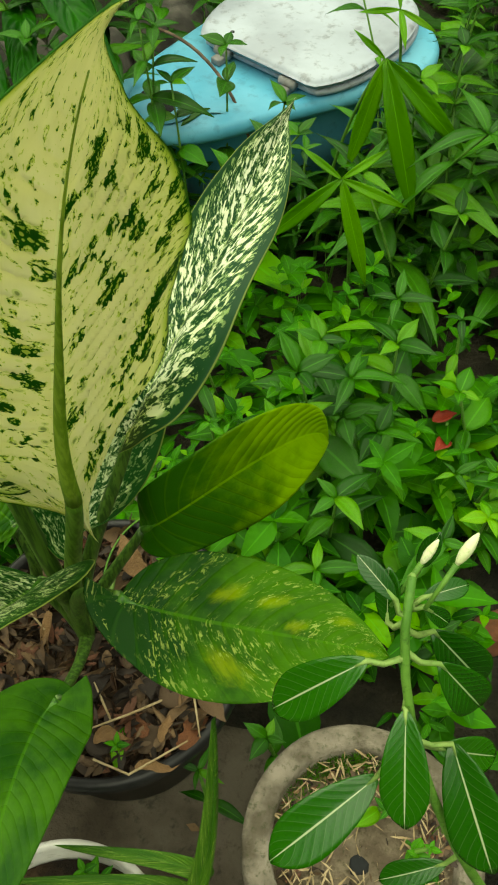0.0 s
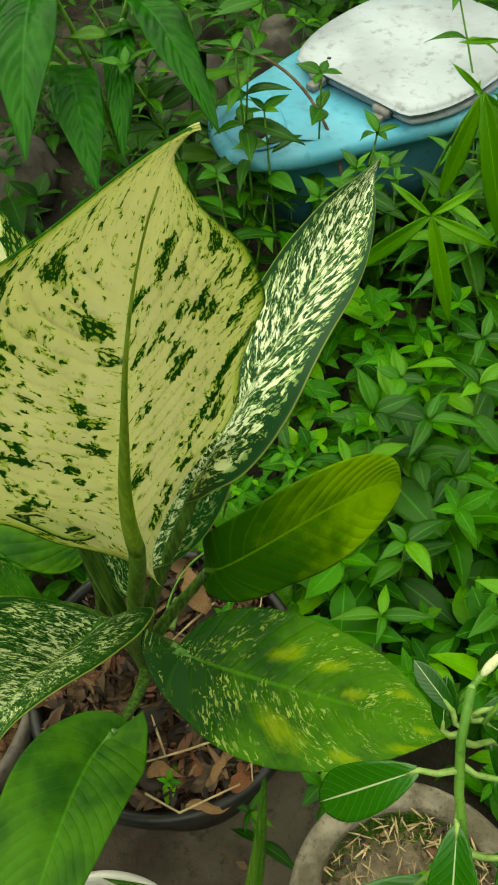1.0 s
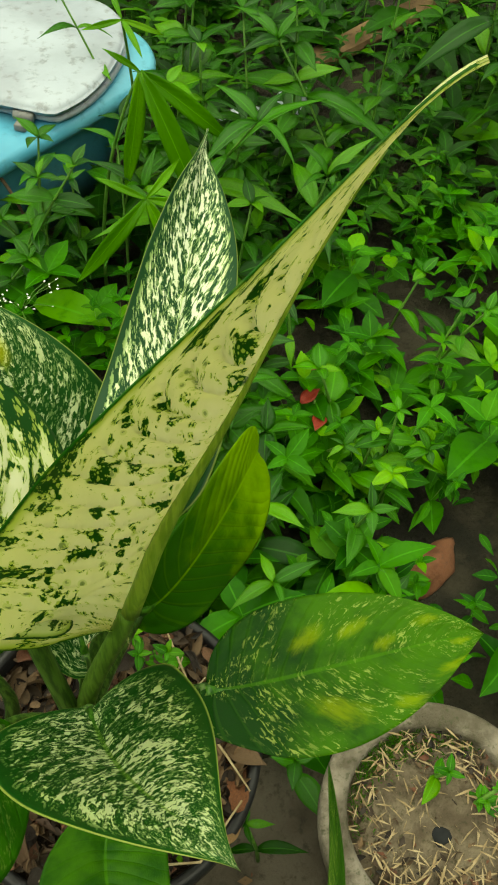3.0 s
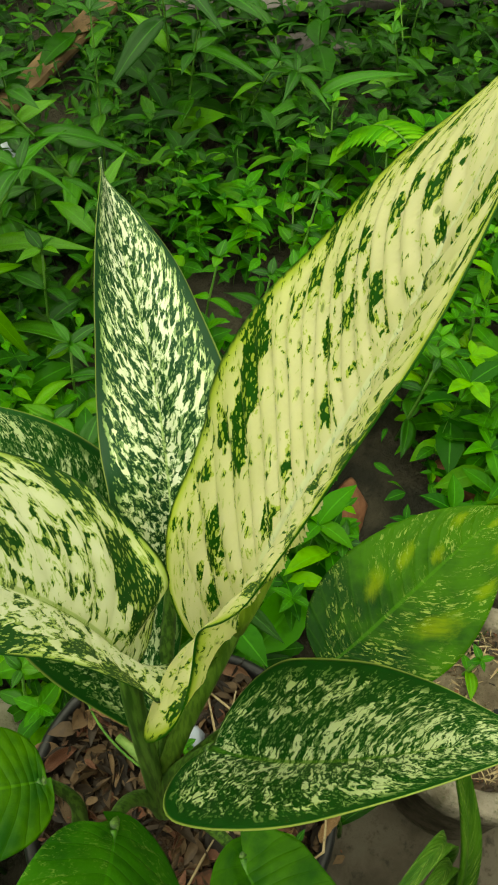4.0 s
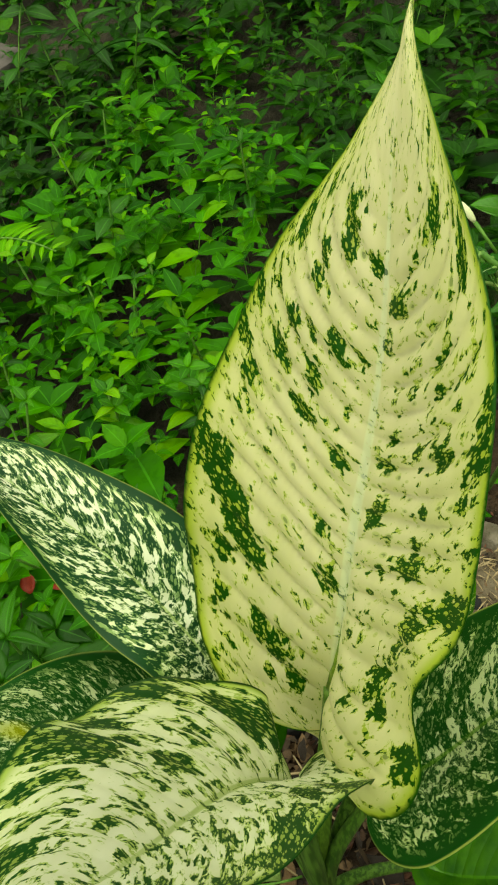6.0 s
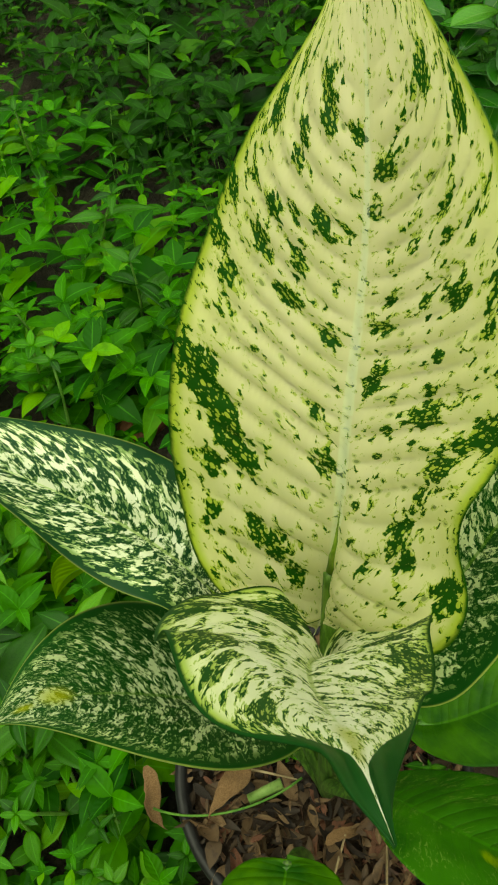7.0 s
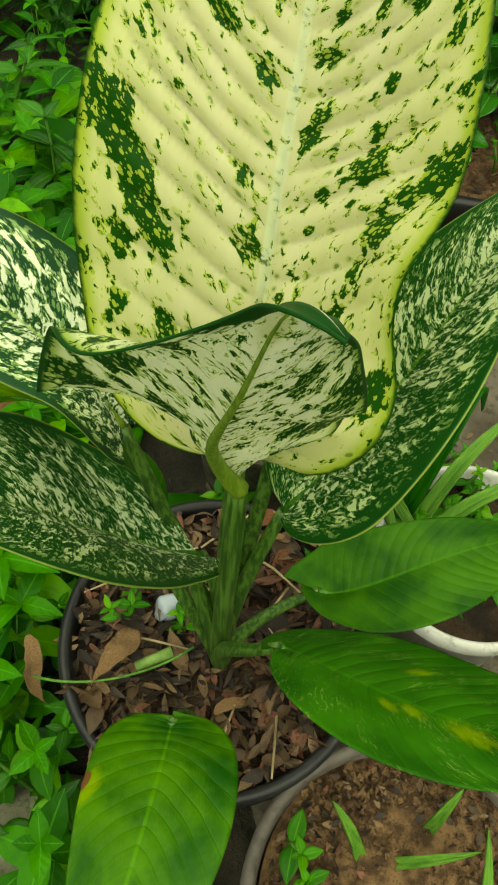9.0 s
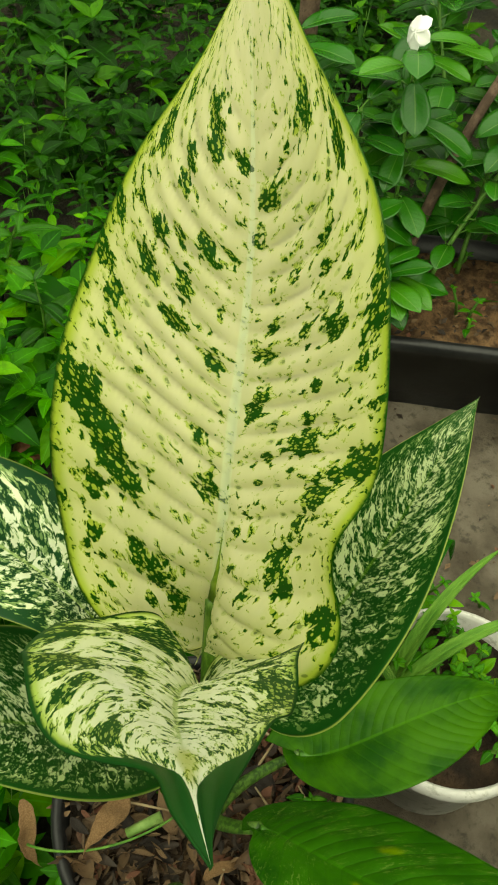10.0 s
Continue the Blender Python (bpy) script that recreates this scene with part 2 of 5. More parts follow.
SPOTS_RIGHT = [(0.58, 0.812, 0.0088), (0.80, 0.787, 0.0075), (0.85, 0.804, 0.0052), (0.15, 0.721, 0.0083), (0.07, 0.671, 0.0073), (0.55, 0.700, 0.0050), (0.35, 0.646, 0.0048),
               (0.57, 0.675, 0.0044), (0.97, 0.700, 0.0068), (0.92, 0.658, 0.0088), (0.65, 0.617, 0.0076), (0.43, 0.583, 0.0047), (0.83, 0.592, 0.0044), (0.15, 0.512, 0.0060),
               (0.20, 0.562, 0.0041), (0.13, 0.421, 0.0065), (0.18, 0.454, 0.0047), (0.53, 0.521, 0.0039), (0.48, 0.462, 0.0055), (0.50, 0.429, 0.0097), (0.88, 0.467, 0.0103),
               (0.70, 0.388, 0.0098), (0.75, 0.417, 0.0065), (0.62, 0.317, 0.0062), (0.27, 0.367, 0.0037), (0.48, 0.250, 0.0080), (0.57, 0.233, 0.0055), (0.88, 0.237, 0.0074),
               (0.20, 0.200, 0.0041), (0.35, 0.192, 0.0034), (0.15, 0.242, 0.0031), (0.25, 0.325, 0.0033)]

M = {
    "A": variegated("cream_leaf", (0.82, 0.78, 0.56), (0.010, 0.066, 0.004), 0.12, (0.10, 0.46), (0.0058, 0.0052), (0.015, 0.015), 0.42, 1.0, edge=0.98, translucent=0.48, tint=(0.46, 0.60, 0.015), dots=0.95, fade=0.035, spots=SPOTS_LEFT + SPOTS_RIGHT, rib=(0.86, 0.90, 0.68), rib_width=0.034, crisp=0.010, dark_dots=0.5, ragged=0.5),
    "G": variegated("white_leaf", (0.90, 0.91, 0.78), (0.009, 0.055, 0.009), 0.31, (0.075, 0.36), (0.0080, 0.0055), (0.020, 0.015), 0.42, 4.0, edge=0.965, translucent=0.42, dots=0.8, fade=0.04, spots=[(0.55, 0.16, 0.016), (0.4, 0.12, 0.012), (0.72, 0.55, 0.014), (0.8, 0.45, 0.010), (0.3, 0.42, 0.009), (-0.55, 0.33, 0.011), (0.9, 0.3, 0.009), (-0.85, 0.5, 0.014), (-0.8, 0.3, 0.012), (-0.9, 0.65, 0.012), (-0.5, 0.7, 0.010), (0.6, 0.75, 0.010)], yellow=[(0.0, 0.84, 0.016), (0.0, 0.88, 0.010)], rib=(0.50, 0.62, 0.24), rib_width=0.024, tint=(0.40, 0.56, 0.05), tip_green=0.9),
    "B": variegated("speckled_leaf", (0.86, 0.89, 0.74), (0.007, 0.040, 0.011), 0.50, (0.052, 0.27), (0.0056, 0.0056), (0.013, 0.011), 0.38, 9.0, edge=0.86, fade=0.035, tint=(0.14, 0.30, 0.04), margin=0.5, rib=(0.42, 0.56, 0.20), rib_width=0.022, dots=0.7, crisp=0.014),
    "E": variegated("dark_speckled_leaf", (0.66, 0.74, 0.46), (0.006, 0.050, 0.005), 0.57, (0.065, 0.27), (0.0062, 0.0040), (0.030, 0.022), 0.40, 13.0, edge=0.87, fade=0.04, tint=(0.06, 0.17, 0.02), margin=0.7, rib=(0.12, 0.26, 0.03), rib_width=0.02, dots=0.75, crisp=0.018, ragged=0.9),
    "H": variegated("grey_speckled_leaf", (0.66, 0.73, 0.50), (0.007, 0.050, 0.006), 0.54, (0.068, 0.26), (0.0062, 0.0042), (0.030, 0.022), 0.40, 23.0, edge=0.88, fade=0.04, tint=(0.06, 0.17, 0.02), yellow=[(0.05, 0.8, 0.012), (0.0, 0.9, 0.008)], margin=0.5, rib=(0.14, 0.28, 0.05), rib_width=0.02, dots=0.75, crisp=0.018, ragged=0.9),
    "D": plain_leaf("blotched_leaf", (0.007, 0.056, 0.002), (0.058, 0.195, 0.003), 3.0, translucent=0.35, spec=0.14, spots=[(0.55, 0.47, 0.011), (-0.42, 0.43, 0.008), (-0.45, 0.57, 0.007), (-0.17, 0.65, 0.006), (0.83, 0.85, 0.011), (0.83, 0.68, 0.007), (-0.6, 0.8, 0.008), (0.2, 0.9, 0.009)], size=(0.052, 0.20), fleck=0.75, tip=0.5),
    "K": plain_leaf("spotted_leaf", (0.012, 0.082, 0.003), (0.042, 0.185, 0.006), 7.0, spots=[(0.18, 0.67, 0.012), (-0.47, 0.48, 0.006), (0.12, 0.55, 0.007), (0.18, 0.5, 0.006)], size=(0.07, 0.26), fleck=0.25),
    "C": plain_leaf("light_leaf", (0.026, 0.125, 0.003), (0.21, 0.40, 0.008), 5.0, tip=0.8, spec=0.14),
    "F": plain_leaf("green_leaf", (0.011, 0.075, 0.002), (0.055, 0.18, 0.005), 6.0),
    "J": plain_leaf("nicked_leaf", (0.012, 0.085, 0.003), (0.080, 0.23, 0.005), 11.0, scar=[(0.99, 0.47, 0.004)], spots=[(0.9, 0.48, 0.008)], size=(0.055, 0.2)),
    "stalk": stalk_skin("stalk", (0.024, 0.070, 0.008), (0.095, 0.19, 0.028), 1.0),
    "light_stalk": stalk_skin("light_stalk", (0.055, 0.13, 0.010), (0.13, 0.24, 0.03), 3.0),
    "green_rib": stalk_skin("green_rib", (0.022, 0.10, 0.005), (0.06, 0.19, 0.012), 4.0),
    "soil": rough_skin("soil", (0.016, 0.010, 0.006), (0.065, 0.038, 0.021), 30.0, bump=0.9, dist=0.01),
    "ground": rough_skin("ground_soil", (0.012, 0.011, 0.007), (0.04, 0.034, 0.022), 9.0, bump=0.8, dist=0.02),
    "paving": rough_skin("dusty_concrete", (0.058, 0.046, 0.032), (0.135, 0.115, 0.088), 11.0, bump=0.7, dist=0.008, c=(0.030, 0.026, 0.018)),
    "black": rough_skin("black_plastic", (0.010, 0.010, 0.011), (0.024, 0.024, 0.025), 14.0, 0.38, 0.1),
    "concrete": rough_skin("concrete", (0.10, 0.085, 0.06), (0.27, 0.235, 0.19), 26.0, 0.9, 1.0, c=(0.05, 0.06, 0.022)),
    "pale_stone": rough_skin("mossy_pale_stone", (0.20, 0.19, 0.13), (0.33, 0.31, 0.24), 16.0, 0.95, 0.9, c=(0.07, 0.09, 0.02)),
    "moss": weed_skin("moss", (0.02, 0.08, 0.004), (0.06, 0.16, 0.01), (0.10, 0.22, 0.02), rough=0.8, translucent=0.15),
    # Brighter copy of the weed green, for the better-lit patch near the pots.
    "lit_weed": weed_skin("lit_weed_leaf", (0.010, 0.080, 0.002), (0.050, 0.235, 0.004), (0.13, 0.37, 0.008), rough=0.4, translucent=0.3, spec=0.10),
    "hanging": weed_skin("hanging_leaf", (0.065, 0.24, 0.005), (0.13, 0.37, 0.008), (0.21, 0.46, 0.012), rough=0.3, translucent=0.4, by_object=True, vein_lines=9.0, spec=0.2),
    "lush_part": weed_skin("lush_single_leaf", (0.022, 0.13, 0.003), (0.075, 0.30, 0.006), (0.17, 0.42, 0.010), rough=0.3, by_object=True, spec=0.2),
    "clay": rough_skin("brown_plastic", (0.10, 0.085, 0.075), (0.17, 0.15, 0.13), 14.0, 0.6, 0.3),
    "white_pot": rough_skin("chalky_white_plastic", (0.5, 0.49, 0.46), (0.66, 0.65, 0.62), 12.0, 0.6, 0.3, c=(0.25, 0.25, 0.2)),
    "lid": rough_skin("dirty_white_plastic", (0.37, 0.42, 0.50), (0.27, 0.305, 0.365), 7.0, 0.42, 0.2, c=(0.16, 0.17, 0.18), spec=0.5),
    "hinge": rough_skin("grey_plastic", (0.28, 0.28, 0.28), (0.18, 0.18, 0.18), 20.0, 0.5, 0.2),
    "blue": rough_skin("blue_plastic", (0.075, 0.33, 0.50), (0.13, 0.42, 0.58), 6.0, 0.35, 0.12, c=(0.06, 0.24, 0.35)),
    # Near-black: painted shade of the holes, and the black pebble's own colour.
    "hole_shade_pebble": rough_skin("hole_shade_pebble_black", (0.01, 0.012, 0.014), (0.02, 0.02, 0.02), 8.0),
    # Green darkened to stand in for shade over the weeds farther off.
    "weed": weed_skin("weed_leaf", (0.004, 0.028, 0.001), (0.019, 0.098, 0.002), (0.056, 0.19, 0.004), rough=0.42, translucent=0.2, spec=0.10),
    "weed_part": weed_skin("bright_weed_leaf", (0.010, 0.066, 0.003), (0.046, 0.205, 0.006), (0.11, 0.33, 0.010), rough=0.30, by_object=True, spec=0.24),
    "glossy": weed_skin("glossy_leaf", (0.007, 0.066, 0.002), (0.017, 0.115, 0.003), (0.032, 0.16, 0.005), rough=0.2, ridge=0.10, translucent=0.12, rib=0.95, by_object=True, vein_lines=10.0, spec=0.6, pale=(0.42, 0.52, 0.28)),
    "bush": weed_skin("bush_leaf", (0.013, 0.10, 0.005), (0.032, 0.175, 0.008), (0.07, 0.26, 0.012), rough=0.22, translucent=0.25, rib=0.5, by_object=True, vein_lines=9.0, ridge=0.2, spec=0.45, pale=(0.16, 0.30, 0.06)),
    "dark_leaf": plain_leaf("dark_leaf", (0.005, 0.062, 0.003), (0.020, 0.135, 0.005), 8.0, rough=0.22, translucent=0.25, veins=9.0, spec=0.12),
    "aloe": plain_leaf("fleshy_leaf", (0.06, 0.17, 0.02), (0.14, 0.30, 0.04), 9.0, rough=0.4, translucent=0.08, fleck=0.3),
    "fern": weed_skin("fern_leaf", (0.05, 0.25, 0.006), (0.14, 0.40, 0.01), (0.18, 0.45, 0.02), rough=0.45, by_object=True),
    "pale_stem": rough_skin("pale_stem", (0.15, 0.27, 0.06), (0.24, 0.36, 0.10), 60.0, 0.5, 0.2),
    "dark_aloe": plain_leaf("dark_fleshy_leaf", (0.022, 0.085, 0.006), (0.06, 0.15, 0.012), 12.0, rough=0.4, translucent=0.05, fleck=0.5, size=(0.011, 0.3)),
    "dry_soil": rough_skin("dry_soil", (0.10, 0.075, 0.05), (0.20, 0.16, 0.11), 35.0, bump=0.9, dist=0.008, c=(0.05, 0.05, 0.02)),
    "crumbs": rough_skin("soil_crumbs", (0.06, 0.032, 0.015), (0.20, 0.115, 0.055), 70.0, bump=0.8, dist=0.004),
    "tan": rough_skin("tan_dry_leaf", (0.30, 0.18, 0.085), (0.20, 0.11, 0.05), 45.0, 0.7, 0.6, c=(0.10, 0.055, 0.03)),
    "rust": rough_skin("rusty_dry_leaf", (0.22, 0.085, 0.035), (0.13, 0.05, 0.025), 45.0, 0.6, 0.6, c=(0.06, 0.03, 0.018)),
    # Dull dark green for the added walls out of view.
    "wall": rough_skin("unseen_wall", (0.05, 0.06, 0.035), (0.09, 0.10, 0.06), 1.5),
    "rib": stalk_skin("leaf_rib", (0.15, 0.26, 0.015), (0.26, 0.38, 0.04), 2.0),
    "stem": rough_skin("green_stem", (0.06, 0.17, 0.02), (0.12, 0.26, 0.04), 60.0, 0.5, 0.2),
    "bark": rough_skin("brown_bark", (0.07, 0.045, 0.03), (0.15, 0.10, 0.07), 40.0, 0.9, 0.7),
    "petal": rough_skin("white_petal", (0.8, 0.8, 0.78), (0.85, 0.85, 0.83), 50.0, 0.5, 0.1, c=(0.72, 0.73, 0.66)),
    "bud": rough_skin("pale_bud", (0.55, 0.62, 0.30), (0.72, 0.76, 0.50), 90.0, 0.45, 0.1, c=(0.4, 0.5, 0.18)),
    "red": rough_skin("red_leaf", (0.16, 0.012, 0.006), (0.28, 0.03, 0.012), 60.0, 0.5, 0.2),
    "brick": rough_skin("broken_brick", (0.13, 0.050, 0.025), (0.20, 0.085, 0.045), 30.0, 0.95, 0.8, c=(0.12, 0.06, 0.04)),
    "stone": rough_skin("grey_stone", (0.028, 0.026, 0.022), (0.085, 0.078, 0.066), 14.0, 0.95, 0.8, c=(0.05, 0.06, 0.04)),
    "plank": rough_skin("weathered_board", (0.075, 0.065, 0.065), (0.125, 0.11, 0.11), 8.0, c=(0.05, 0.042, 0.038)),
    "brown_plank": rough_skin("brown_board", (0.10, 0.06, 0.03), (0.19, 0.12, 0.06), 12.0, c=(0.05, 0.03, 0.018)),
    "straw": rough_skin("straw", (0.30, 0.22, 0.12), (0.42, 0.33, 0.20), 60.0, 0.9, 0.3),
}


def dry_skin(name, by_object=True):
    """Dead leaves and bits of bark, each of its own brown."""
    n = Nodes(name)
    r = n.random() if by_object else n.island()
    p = n.object_coords()
    col = n.mix(n.math("POWER", r, 2.2), (0.010, 0.006, 0.004), (0.21, 0.125, 0.060))
    col = n.mix(n.step(n.math("FRACT", n.math("MULTIPLY", r, 5.7)), 0.78, 0.9), col, (0.17, 0.065, 0.035))
    f = n.noise(p, 120.0, 4.0)
    col = n.mix(n.math("MULTIPLY", n.step(f, 0.45, 0.7), 0.75), col, (0.045, 0.026, 0.016))
    n.bump(f, 0.5, 0.002)
    return n.done(col, 0.7, 0.1)


M["chips"] = dry_skin("bark_chip", False)
M["dry"] = dry_skin("dry_leaf")


# ---------------------------------------------------------------- shapes
def part(name, bm, material, parent=None, label="", smooth=True):
    """Links a bmesh, or a list of vertices and faces, as one mesh object under a thing."""
    me = bpy.data.meshes.new(name)
    bm.to_mesh(me)
    bm.free()
    for mt in material if isinstance(material, (list, tuple)) else [material]:
        me.materials.append(mt)
    if smooth:
        me.polygons.foreach_set("use_smooth", [True] * len(me.polygons))
    ob = new(name, me)
    ob.parent = parent
    return tagged(ob, label) if label else ob


def bez(p, t):
    """A point and the direction of a cubic curve with four control points."""
    a, b, c, d = (Vector(q) for q in p)
    s = 1 - t
    return a * s**3 + b * 3 * s * s * t + c * 3 * s * t * t + d * t**3, ((b - a) * s * s + (c - b) * 2 * s * t + (d - c) * t * t).normalized()


def tube(bm, pts, radii, sides=8, cap=True):
    rings = []
    for i, p in enumerate(pts):
        d = (pts[min(i + 1, len(pts) - 1)] - pts[max(i - 1, 0)]).normalized()
        x = d.orthogonal().normalized() if i == 0 else (rings_x - d * rings_x.dot(d)).normalized()
        rings_x = x
        y = d.cross(x)
        rings.append([bm.verts.new(p + (x * math.cos(a) + y * math.sin(a)) * radii[i]) for a in (2 * math.pi * k / sides for k in range(sides))])
    for a, b in zip(rings, rings[1:]):
        for k in range(sides):
            bm.faces.new((a[k], a[(k + 1) % sides], b[(k + 1) % sides], b[k]))
    if cap:
        bm.faces.new(rings[0][::-1])
        bm.faces.new(rings[-1])


def lathe(bm, profile, sides=64, centre=(0, 0, 0), wobble=0.0):
    """Turns (radius, height) pairs round the upright axis."""
    c = Vector(centre)
    rings = []
    for r, z in profile:
        rings.append([bm.verts.new(c + Vector((r * math.cos(a), r * math.sin(a), z)) + wobble * noise.noise_vector((r * 9 * math.cos(a), r * 9 * math.sin(a), z * 9))) for a in (2 * math.pi * k / sides for k in range(sides))])
    for a, b in zip(rings, rings[1:]):
        for k in range(sides):
            bm.faces.new((a[k], a[(k + 1) % sides], b[(k + 1) % sides], b[k]))


def bern(points, t):
    """A point and the direction of a smooth curve with any number of control points."""
    ps = [Vector(p) for p in points]
    while len(ps) > 2:
        ps = [a.lerp(c, t) for a, c in zip(ps, ps[1:])]
    return ps[0].lerp(ps[1], t), (ps[1] - ps[0]).normalized()


def outline(t, broad, taper):
    """Half-width of a leaf blade, 0 to 1, at t from base to tip."""
    a = t / broad if t < broad else (1 - t) / (1 - broad)
    return math.sin(0.5 * math.pi * max(0.0, min(1.0, a))) ** (0.55 if t < broad else taper)


TWIST_AT = (0, 0.25, 0.5, 0.75, 1)
WIDTH_AT = (0, 0.05, 0.12, 0.2, 0.3, 0.45, 0.6, 0.75, 0.87, 0.95, 1)
FOLD_AT = (0, 0.06, 0.12, 0.18, 0.25, 0.4, 0.65, 1)
CURL_AT = (0, 0.08, 0.16, 0.3, 0.65, 1)


def along(at, values, t):
    """A smooth line through values given at those places."""
    n = len(at)
    slope = [(values[k + 1] - values[k]) / (at[k + 1] - at[k]) for k in range(n - 1)]
    gap = [at[k + 1] - at[k] for k in range(n - 1)]
    lean = [slope[0]] + [(slope[k - 1] * gap[k] + slope[k] * gap[k - 1]) / (gap[k - 1] + gap[k]) for k in range(1, n - 1)] + [slope[-1]]
    i = max(0, min(n - 2, next((k - 1 for k in range(1, n) if t < at[k]), n - 2)))
    u = (t - at[i]) / gap[i]
    return values[i] * (1 + 2 * u) * (1 - u) ** 2 + values[i + 1] * u * u * (3 - 2 * u) + gap[i] * u * (1 - u) * (lean[i] * (1 - u) - lean[i + 1] * u)


def frame_at(mid, across, twist, t):
    """Point on the midrib, the way to the left, the upper side and the way ahead."""
    p, d = bern(mid, t)
    a = Vector(across[0]).lerp(Vector(across[1]), t)
    s = (a - d * a.dot(d)).normalized()
    n = d.cross(s)
    w = radians(along(TWIST_AT, twist, t) if len(twist) > 2 else twist[0] + (twist[1] - twist[0]) * t)
    return p, s * math.cos(w) + n * math.sin(w), n * math.cos(w) - s * math.sin(w), d


def finish_blade(bm, uv, top, coord, thick):
    """Gives the rows of a blade its faces, its underside and its leaf coordinates."""
    n_u, m = len(top) - 1, len(top[0]) - 1
    low = []
    for row in top:
        lr = []
        for vert, nrm in row:
            w = bm.verts.new(vert.co - nrm * thick)
            coord[w] = coord[vert]
            lr.append(w)
        low.append(lr)
    for i in range(n_u):
        for j in range(m):
            bm.faces.new([top[i][j][0], top[i][j + 1][0], top[i + 1][j + 1][0], top[i + 1][j][0]])
            bm.faces.new([low[i][j], low[i + 1][j], low[i + 1][j + 1], low[i][j + 1]])
        bm.faces.new([top[i][0][0], top[i + 1][0][0], low[i + 1][0], low[i][0]])
        bm.faces.new([top[i][m][0], low[i][m], low[i + 1][m], top[i + 1][m][0]])
    for f in bm.faces:
        for l in f.loops:
            l[uv].uv = coord[l.vert]
    return bm


def blade(mid, across, half, fold, broad, lobes, taper=1.05, waist=0.0, waves=24, relief=0.0012, belly=0.02, n_u=90, n_v=18, ripple=0.0, seed=0.0, thick=0.0007, twist=(0, 0)):
    """A leaf blade on a curved midrib. across is the direction to its left, at the base and at the tip; half, fold (degrees that
    the half is lifted, at the base and at the tip), broad (where it is widest) and lobes (how far the base runs back beyond the
    stalk) are given for the left and the right half; waist narrows the right half near its base; waves are the side veins;
    twist turns the blade about its midrib (degrees, at the base and at the tip)."""
    bm = bmesh.new()
    uv = bm.loops.layers.uv.new("leaf")
    top, coord = [], {}
    for i in range(n_u + 1):
        t = i / n_u
        p, s, nrm, d = frame_at(mid, across, twist, t)
        row = []
        for j in range(-n_v, n_v + 1):
            v = j / n_v
            av, k = abs(v), 0 if v < 0 else 1
            h = half[k]
            full = h * outline(t, broad[k], taper)
            if k:
                full *= 1 - waist * math.exp(-(((t - 0.17) / 0.06) ** 2))
            ang = radians(fold[k][0] + (fold[k][1] - fold[k][0]) * t)
            w = full * av
            x, z = w * math.cos(ang), w * math.sin(ang)
            bulge = belly * full * 4 * (av - av * av)
            x, z = x - bulge * math.sin(ang), z + bulge * math.cos(ang)
            back = lobes[k] * av * max(0.0, 1 - t * 5) ** 1.5 * h
            vein = vein_of(v, t)
            amp = relief * full / h * min(1.0, av * 5) * min(1, (1 - av) * 4 + 0.02) * min(1, t * 8, (1 - t) * 6)
            c = math.cos(math.pi * waves * vein + 0.9 * noise.noise((t * 9, k * 5, seed)))
            z += amp * (2 * abs(c) ** 0.4 - 1)
            z += ripple * av * av * math.sin(11 * t + seed + 2 * k) * outline(t, broad[k], taper)
            z += 0.0016 * noise.noise((t * 5, v * 2, seed + 9)) * min(1, av * 3)
            vert = bm.verts.new(p + s * (x if v < 0 else -x) + nrm * z - d * back)
            coord[vert] = (v, t)
            row.append((vert, nrm))
        top.append(row)
    return finish_blade(bm, uv, top, coord, thick)


def wavy_blade(mid, across, twist, lobes, left, right, waves=28, relief=0.003, n_u=260, n_v=24, seed=0.0, thick=0.0007, round_top=0.5):
    """A blade whose halves change width, fold and curl (degrees between rib and margin) along the midrib."""
    bm = bmesh.new()
    uv = bm.loops.layers.uv.new("leaf")
    top, coord = [], {}
    sides = (left, right)
    for i in range(n_u + 1):
        t = (i / n_u) ** 1.15
        p, s, nrm, d = frame_at(mid, across, twist, t)
        full = [max(0.0, along(WIDTH_AT, h["width"], t)) for h in sides]
        fold = [radians(along(FOLD_AT, h["fold"], t)) for h in sides]
        curl = [radians(along(CURL_AT, h["curl"], t)) for h in sides]
        row = []
        for j in range(-n_v, n_v + 1):
            v = j / n_v
            av, k = abs(v), 0 if v < 0 else 1
            f, c = fold[k], curl[k]
            if abs(c) < 1e-3:
                x, z = av * math.cos(f), av * math.sin(f)
            else:
                x, z = (math.sin(f + c * av) - math.sin(f)) / c, (math.cos(f) - math.cos(f + c * av)) / c
            x, z, face = x * full[k], z * full[k], f + c * av
            most = max(sides[k]["width"])
            back = lobes[k] * av * max(0.0, 1 - t * 5) ** 1.5 * most
            amp = relief * (full[k] / most) ** 0.7 * min(1.0, av * 6) * min(1, (1 - av) * 2.5) * min(1, t * 8, (1 - t) * 4) * (0.85 + 0.3 * noise.noise((t * 6, v * 2, seed + 4)))
            q = math.cos(math.pi * waves * vein_of(v, t) + 0.45 * noise.noise((t * 5, k * 5, seed)) + k)
            rise = amp * (2 * abs(q) ** round_top - 1) + 0.0016 * noise.noise((t * 5, v * 2, seed + 9)) * min(1, av * 3)
            x, z = x - rise * math.sin(face), z + rise * math.cos(face)
            vert = bm.verts.new(p + s * (x if v < 0 else -x) + nrm * z - d * back)
            coord[vert] = (v, t)
            row.append((vert, nrm))
        top.append(row)
    return finish_blade(bm, uv, top, coord, thick)


